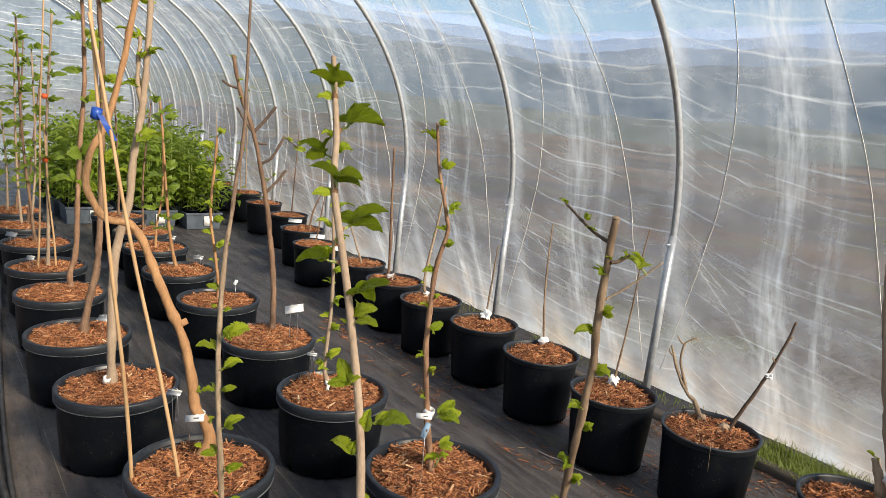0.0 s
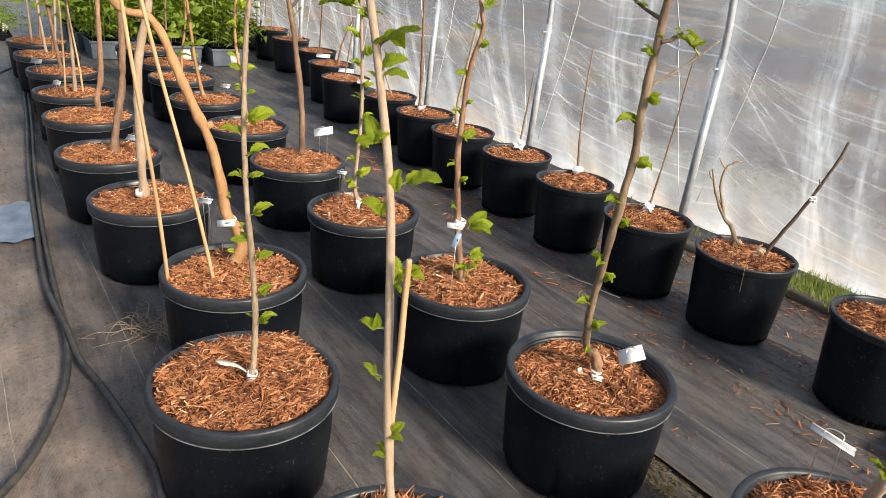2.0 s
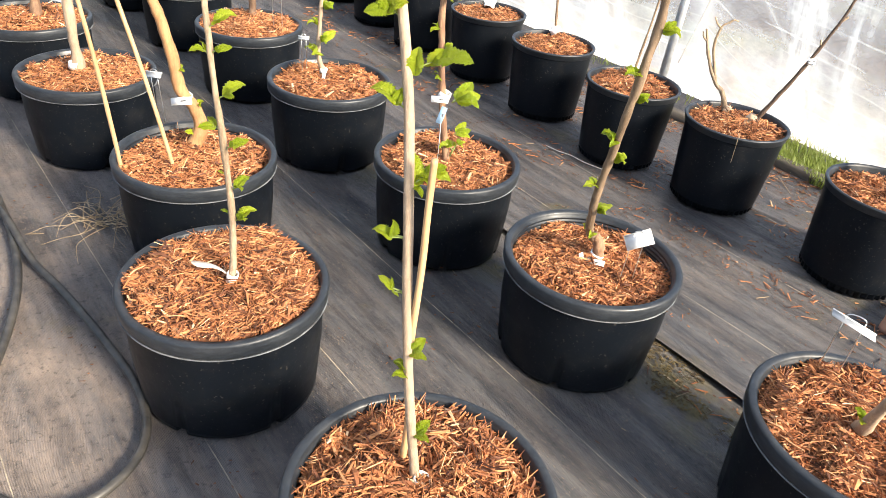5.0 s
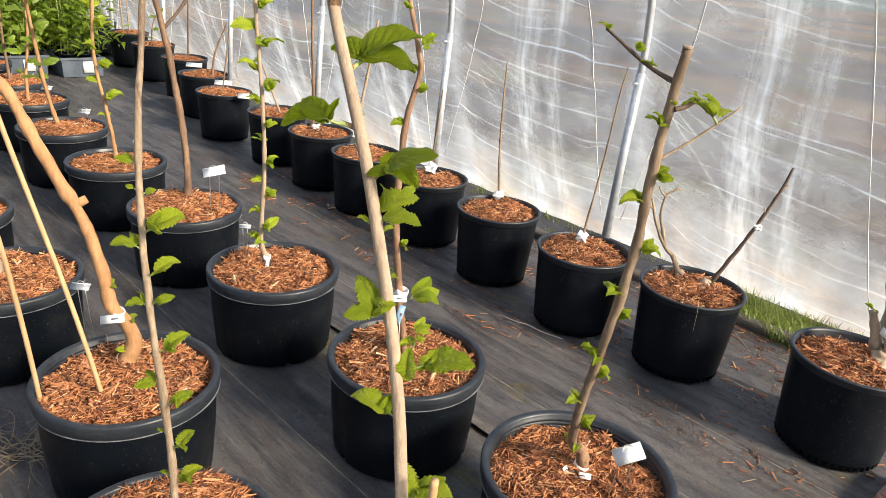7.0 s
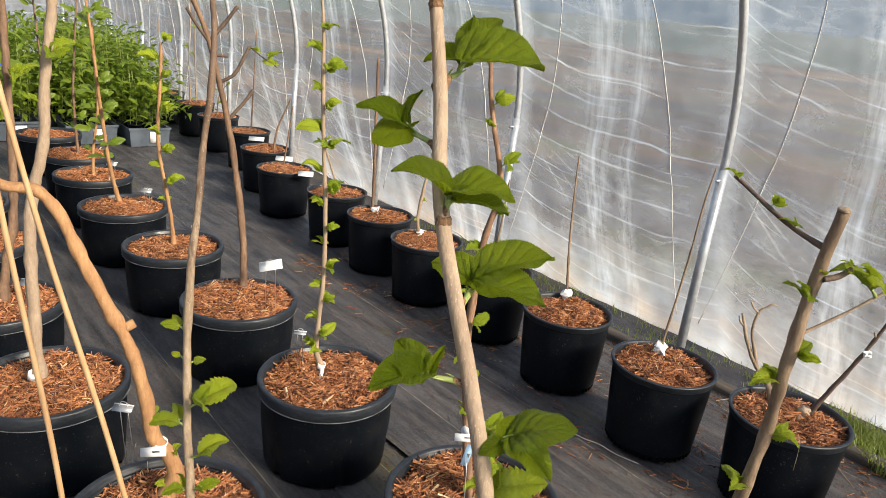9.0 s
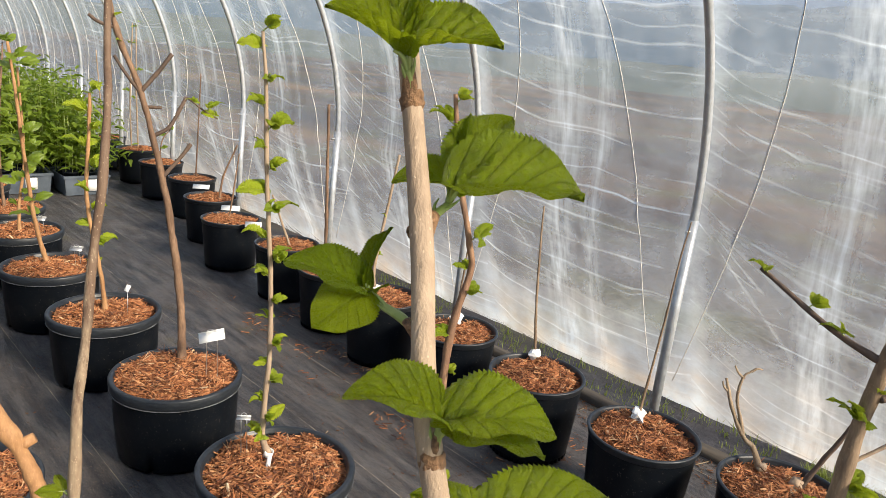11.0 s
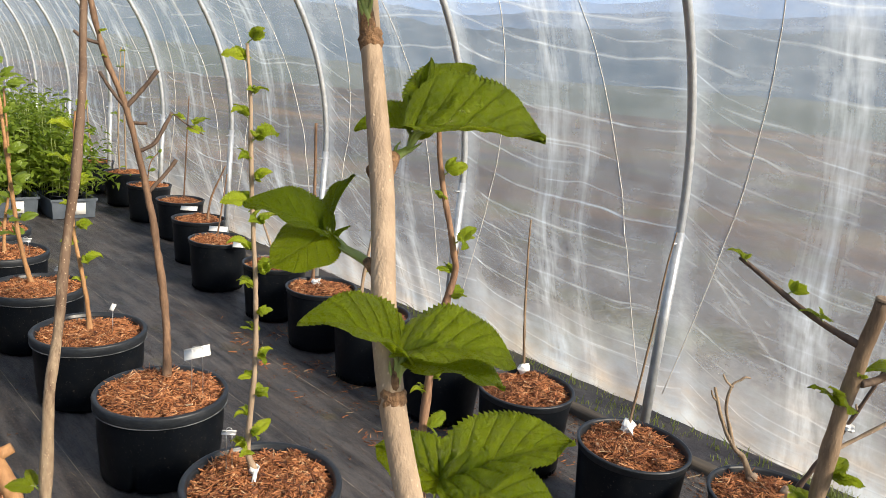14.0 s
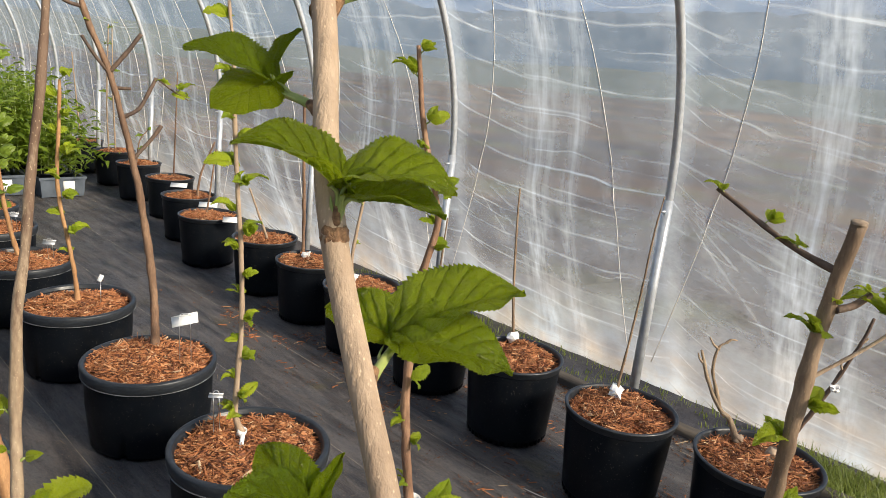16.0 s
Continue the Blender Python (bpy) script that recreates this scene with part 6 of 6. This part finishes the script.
hose([(0.54, 7.3, 0.014), (0.36, 6.97, 0.014), (0.15, 6.4, 0.014), (-0.35, 5.4, 0.014)], 0.011, "black hose crossing the aisle")


def sheet_scrap():
    nx, ny = 16, 16
    vs = [(-0.10 + 0.33 * i / nx, 3.18 + 0.46 * j / ny + 0.03 * noise.noise(Vector((i * 0.3, 1, 2))), 0.008 + 0.016 * abs(noise.noise(Vector((i * 0.35, j * 0.35, 5))))) for j in range(ny + 1) for i in range(nx + 1)]
    fs = [(j * (nx + 1) + i, j * (nx + 1) + i + 1, (j + 1) * (nx + 1) + i + 1, (j + 1) * (nx + 1) + i) for j in range(ny) for i in range(nx)]
    return tagged(part("plastic_sheet", (vs, fs), M_TARP, None), "crumpled blue-grey plastic sheet on the aisle floor", "sheet")


sheet_scrap()


def clay_brick(x, y, turn, size, seed, label):
    """A worn clay brick: chipped, rounded edges and a slightly uneven face."""
    bm = bmesh.new()
    bmesh.ops.create_cube(bm, size=1, matrix=Matrix.Diagonal((*size, 1)))
    bmesh.ops.bevel(bm, geom=bm.edges[:], offset=0.008, segments=2, affect="EDGES")
    bmesh.ops.subdivide_edges(bm, edges=bm.edges[:], cuts=3, use_grid_fill=True)
    for v in bm.verts:
        d = noise.noise(v.co * 28 + Vector((seed, 0, 0))) * 0.004 + noise.noise(v.co * 90 + Vector((seed, 3, 0))) * 0.0015
        v.co += v.co.normalized() * d
    bm.verts.index_update()
    g = [v.co.copy() for v in bm.verts], [[v.index for v in f.verts] for f in bm.faces]
    bm.free()
    return tagged(part("clay_brick", g, M_STONE, None, m=pose(x, y, size[2] / 2 - 0.004, 0, 0, turn)), label, "brick", "bricks on the ground cover")


clay_brick(2.300, 0.582, -6, (0.215, 0.105, 0.065), 1, "worn pinkish clay brick lying on the ground cover")
clay_brick(2.275, 0.478, 12, (0.12, 0.07, 0.03), 5, "broken piece of pinkish brick beside a whole one")


def grass(x0, x1, y0, y1, n, height, seed):
    rng = random.Random(seed)
    vs, fs = [], []
    for k in range(n):
        x, y = rng.uniform(x0, x1), rng.uniform(y0, y1)
        if noise.noise(Vector((x * 5, y * 3.2, seed))) < -0.12:
            continue
        a, h = rng.uniform(0, 6.3), height * rng.uniform(0.4, 1.2)
        d, b = Vector((math.cos(a), math.sin(a), 0)), rng.uniform(0.2, 0.9) * h
        w = Vector((-d.y, d.x, 0)) * rng.uniform(0.0015, 0.003)
        i, p = len(vs), Vector((x, y, -0.01))
        vs += [p - w, p + w, p + d * b * 0.35 + Vector((0, 0, h * 0.65)) + w * 0.7, p + d * b * 0.35 + Vector((0, 0, h * 0.65)) - w * 0.7, p + d * b + Vector((0, 0, h))]
        fs += [(i, i + 1, i + 2, i + 3), (i + 3, i + 2, i + 4)]
    return tagged(part("grass", (vs, fs), M_GRASS, None), "tuft of green grass growing at the film's foot", "grass", kind="stuff")


grass(2.98, 3.30, 0.75, 1.58, 5200, 0.058, 2)
grass(3.12, 3.36, 1.62, 4.4, 1100, 0.035, 5)
grass(3.12, 3.36, -1.0, 0.75, 900, 0.04, 6)


def litter(n, seed, x0, x1, y0, y1, mat, name, label, length, thin=1.0, drift=-9.0):
    rng = random.Random(seed)
    geos_v, geos_f = [], []
    for k in range(n):
        x, y = rng.uniform(x0, x1), rng.uniform(y0, y1)
        if noise.noise(Vector((x * 4.5, y * 2.6, seed))) + 0.6 * noise.noise(Vector((x * 13, y * 9, seed))) < drift:
            continue
        m = pose(x, y, floor_z(x, y) + 0.004, rng.uniform(-12, 12), rng.uniform(-8, 8), rng.uniform(0, 360))
        g = rng.random() ** 2.2
        l, w, h = length * (0.22 + 1.1 * g), (0.0008 + 0.0026 * rng.random() * (0.35 + 0.65 * g)) * thin, rng.uniform(0.0006, 0.0016)
        i = len(geos_v)
        for sx, sy, sz in ((-1, -1, -1), (1, -0.4, -1), (1, 0.4, -1), (-1, 1, -1), (-1, -1, 1), (1, -0.4, 1), (1, 0.4, 1), (-1, 1, 1)):
            geos_v.append(m @ Vector((sx * l / 2, sy * w, sz * h)))
        geos_f += [(i, i + 3, i + 2, i + 1), (i + 4, i + 5, i + 6, i + 7), (i, i + 1, i + 5, i + 4), (i + 2, i + 3, i + 7, i + 6), (i + 1, i + 2, i + 6, i + 5), (i + 3, i, i + 4, i + 7)]
    return tagged(part(name, (geos_v, geos_f), mat, None, smooth=False), label, "litter", kind="stuff")


litter(9000, 3, 0.0, 3.0, -0.2, 5.0, M_CRUMB, "bark_litter", "loose bark crumbs scattered over the floor", 0.010, 0.55, 0.25)
litter(4200, 8, 2.05, 2.98, 0.3, 4.5, M_CHIP, "bark_litter", "loose bark chips round the pots by the wall", 0.036, 0.9, 0.06)


def straw_heap(x, y, n, seed):
    """A loose heap of old grass stalks, bent and curled over one another."""
    rng = random.Random(seed)
    geos = []
    for k in range(n):
        p = Vector((x + rng.gauss(0, 0.035), y + rng.gauss(0, 0.05), 0.006))
        a, bend, length = rng.uniform(0, 6.28), rng.uniform(-1.6, 1.6), rng.uniform(0.08, 0.24)
        pts = []
        for i in range(5):
            f = i / 4
            pts.append(p + Vector((0, 0, 0.035 * rng.random() * math.sin(math.pi * f) + 0.002 * k / n)))
            p = p + Vector((math.cos(a + bend * f), math.sin(a + bend * f), 0)) * length / 4
        geos.append(tube(pts, 0.0016, 0.0007, 5, 3))
    return tagged(part("straw_heap", merge(*geos), M_STRAW, None), "heap of dry curled grass stalks beside a pot", "straw", kind="stuff")


straw_heap(0.465, 2.265, 46, 9)
litter(46, 4, 0.0, 2.3, 0.3, 3.5, M_STRAW, "straw_litter", "thin dry stalks lying on the floor", 0.05, 0.35)
litter(2600, 12, 1.38, 1.48, 0.2, 2.2, M_MOSS, "soil_litter", "mossy crumbs of soil along the fabric overlap", 0.008, 0.9, 0.18)
litter(7000, 21, 2.0, 2.98, 0.45, 3.6, M_CRUMB, "bark_litter", "fine bark crumbs trodden round the pots by the wall", 0.008, 0.6, 0.02)
litter(3200, 31, 2.80, 3.10, 0.5, 5.5, M_CRUMB, "bark_litter", "bark, soil and leaf crumbs gathered along the foot of the film", 0.020, 1.3, -0.05)
litter(90, 33, 2.78, 3.10, 0.6, 5.0, M_STRAW, "straw_litter", "dry twigs and stalks along the foot of the film", 0.14, 0.5)
litter(1300, 41, 1.38, 1.58, 0.66, 1.10, M_MOSS, "soil_litter", "crumbs of soil and moss beside a pot", 0.010, 1.1, 0.15)
litter(130, 43, 1.40, 1.74, 0.70, 1.10, M_CHIP, "bark_litter", "slivers of bark beside a pot", 0.026, 0.8, 0.0)
litter(60, 14, 1.42, 1.62, 0.5, 1.3, M_CHIP, "bark_litter", "bark chips caught along the fabric overlap", 0.035, 1.0, 0.05)


def foot_board(y0, y1):
    vs, fs = [], []
    n = 60
    for k in range(n + 1):
        y = y0 + (y1 - y0) * k / n
        j = 0.02 * noise.noise(Vector((y * 2, 0, 3)))
        for x, z in ((3.0, -0.02), (3.0, 0.022), (3.06, 0.026), (3.07, -0.02)):
            vs.append((x + j, y, z + 0.01 * noise.noise(Vector((y * 5, x * 9, 1)))))
    for k in range(n):
        for i in range(3):
            fs.append((k * 4 + i, k * 4 + i + 1, k * 4 + i + 5, k * 4 + i + 4))
    return tagged(part("trim", (vs, fs), M_WOODTRIM, None), "dirty folded edge of the ground cover along the wall", "fabric edge", kind="structure")


foot_board(-1.8, 13.2)


def overlap():
    """The lifted edge where one width of ground cover lies over the next."""
    nx, ny = 10, 150
    vs, fs = [], []
    for j in range(ny + 1):
        y = -1.9 + 5.4 * j / ny
        edge = 1.545 + 0.018 * noise.noise(Vector((y * 1.3, 0, 7))) + 0.006 * noise.noise(Vector((y * 6, 0, 2)))
        lift = 0.010 + 0.008 * noise.noise(Vector((y * 2.2, 4, 1)))
        for i in range(nx + 1):
            f = i / nx
            x = edge + 0.16 * f
            vs.append((x, y, floor_z(x, y) + 0.004 + max(0.0, lift) * (1 - f) ** 2))
    for j in range(ny):
        for i in range(nx):
            a = j * (nx + 1) + i
            fs.append((a, a + 1, a + nx + 2, a + nx + 1))
    return tagged(part("trim", (vs, fs), M_FABRIC, None), "lifted overlapping edge of the black ground cover", "fabric edge", kind="structure")


overlap()


tagged(part("string", tube([(2.165, 2.043, 0.006), (2.175, 1.977, 0.006), (2.195, 1.927, 0.006), (2.199, 1.853, 0.006), (2.223, 1.772, 0.006)], 0.0012, 0.0012, 5, 4), M_CORD, None), "thin pale string lying on the ground cover", "string")
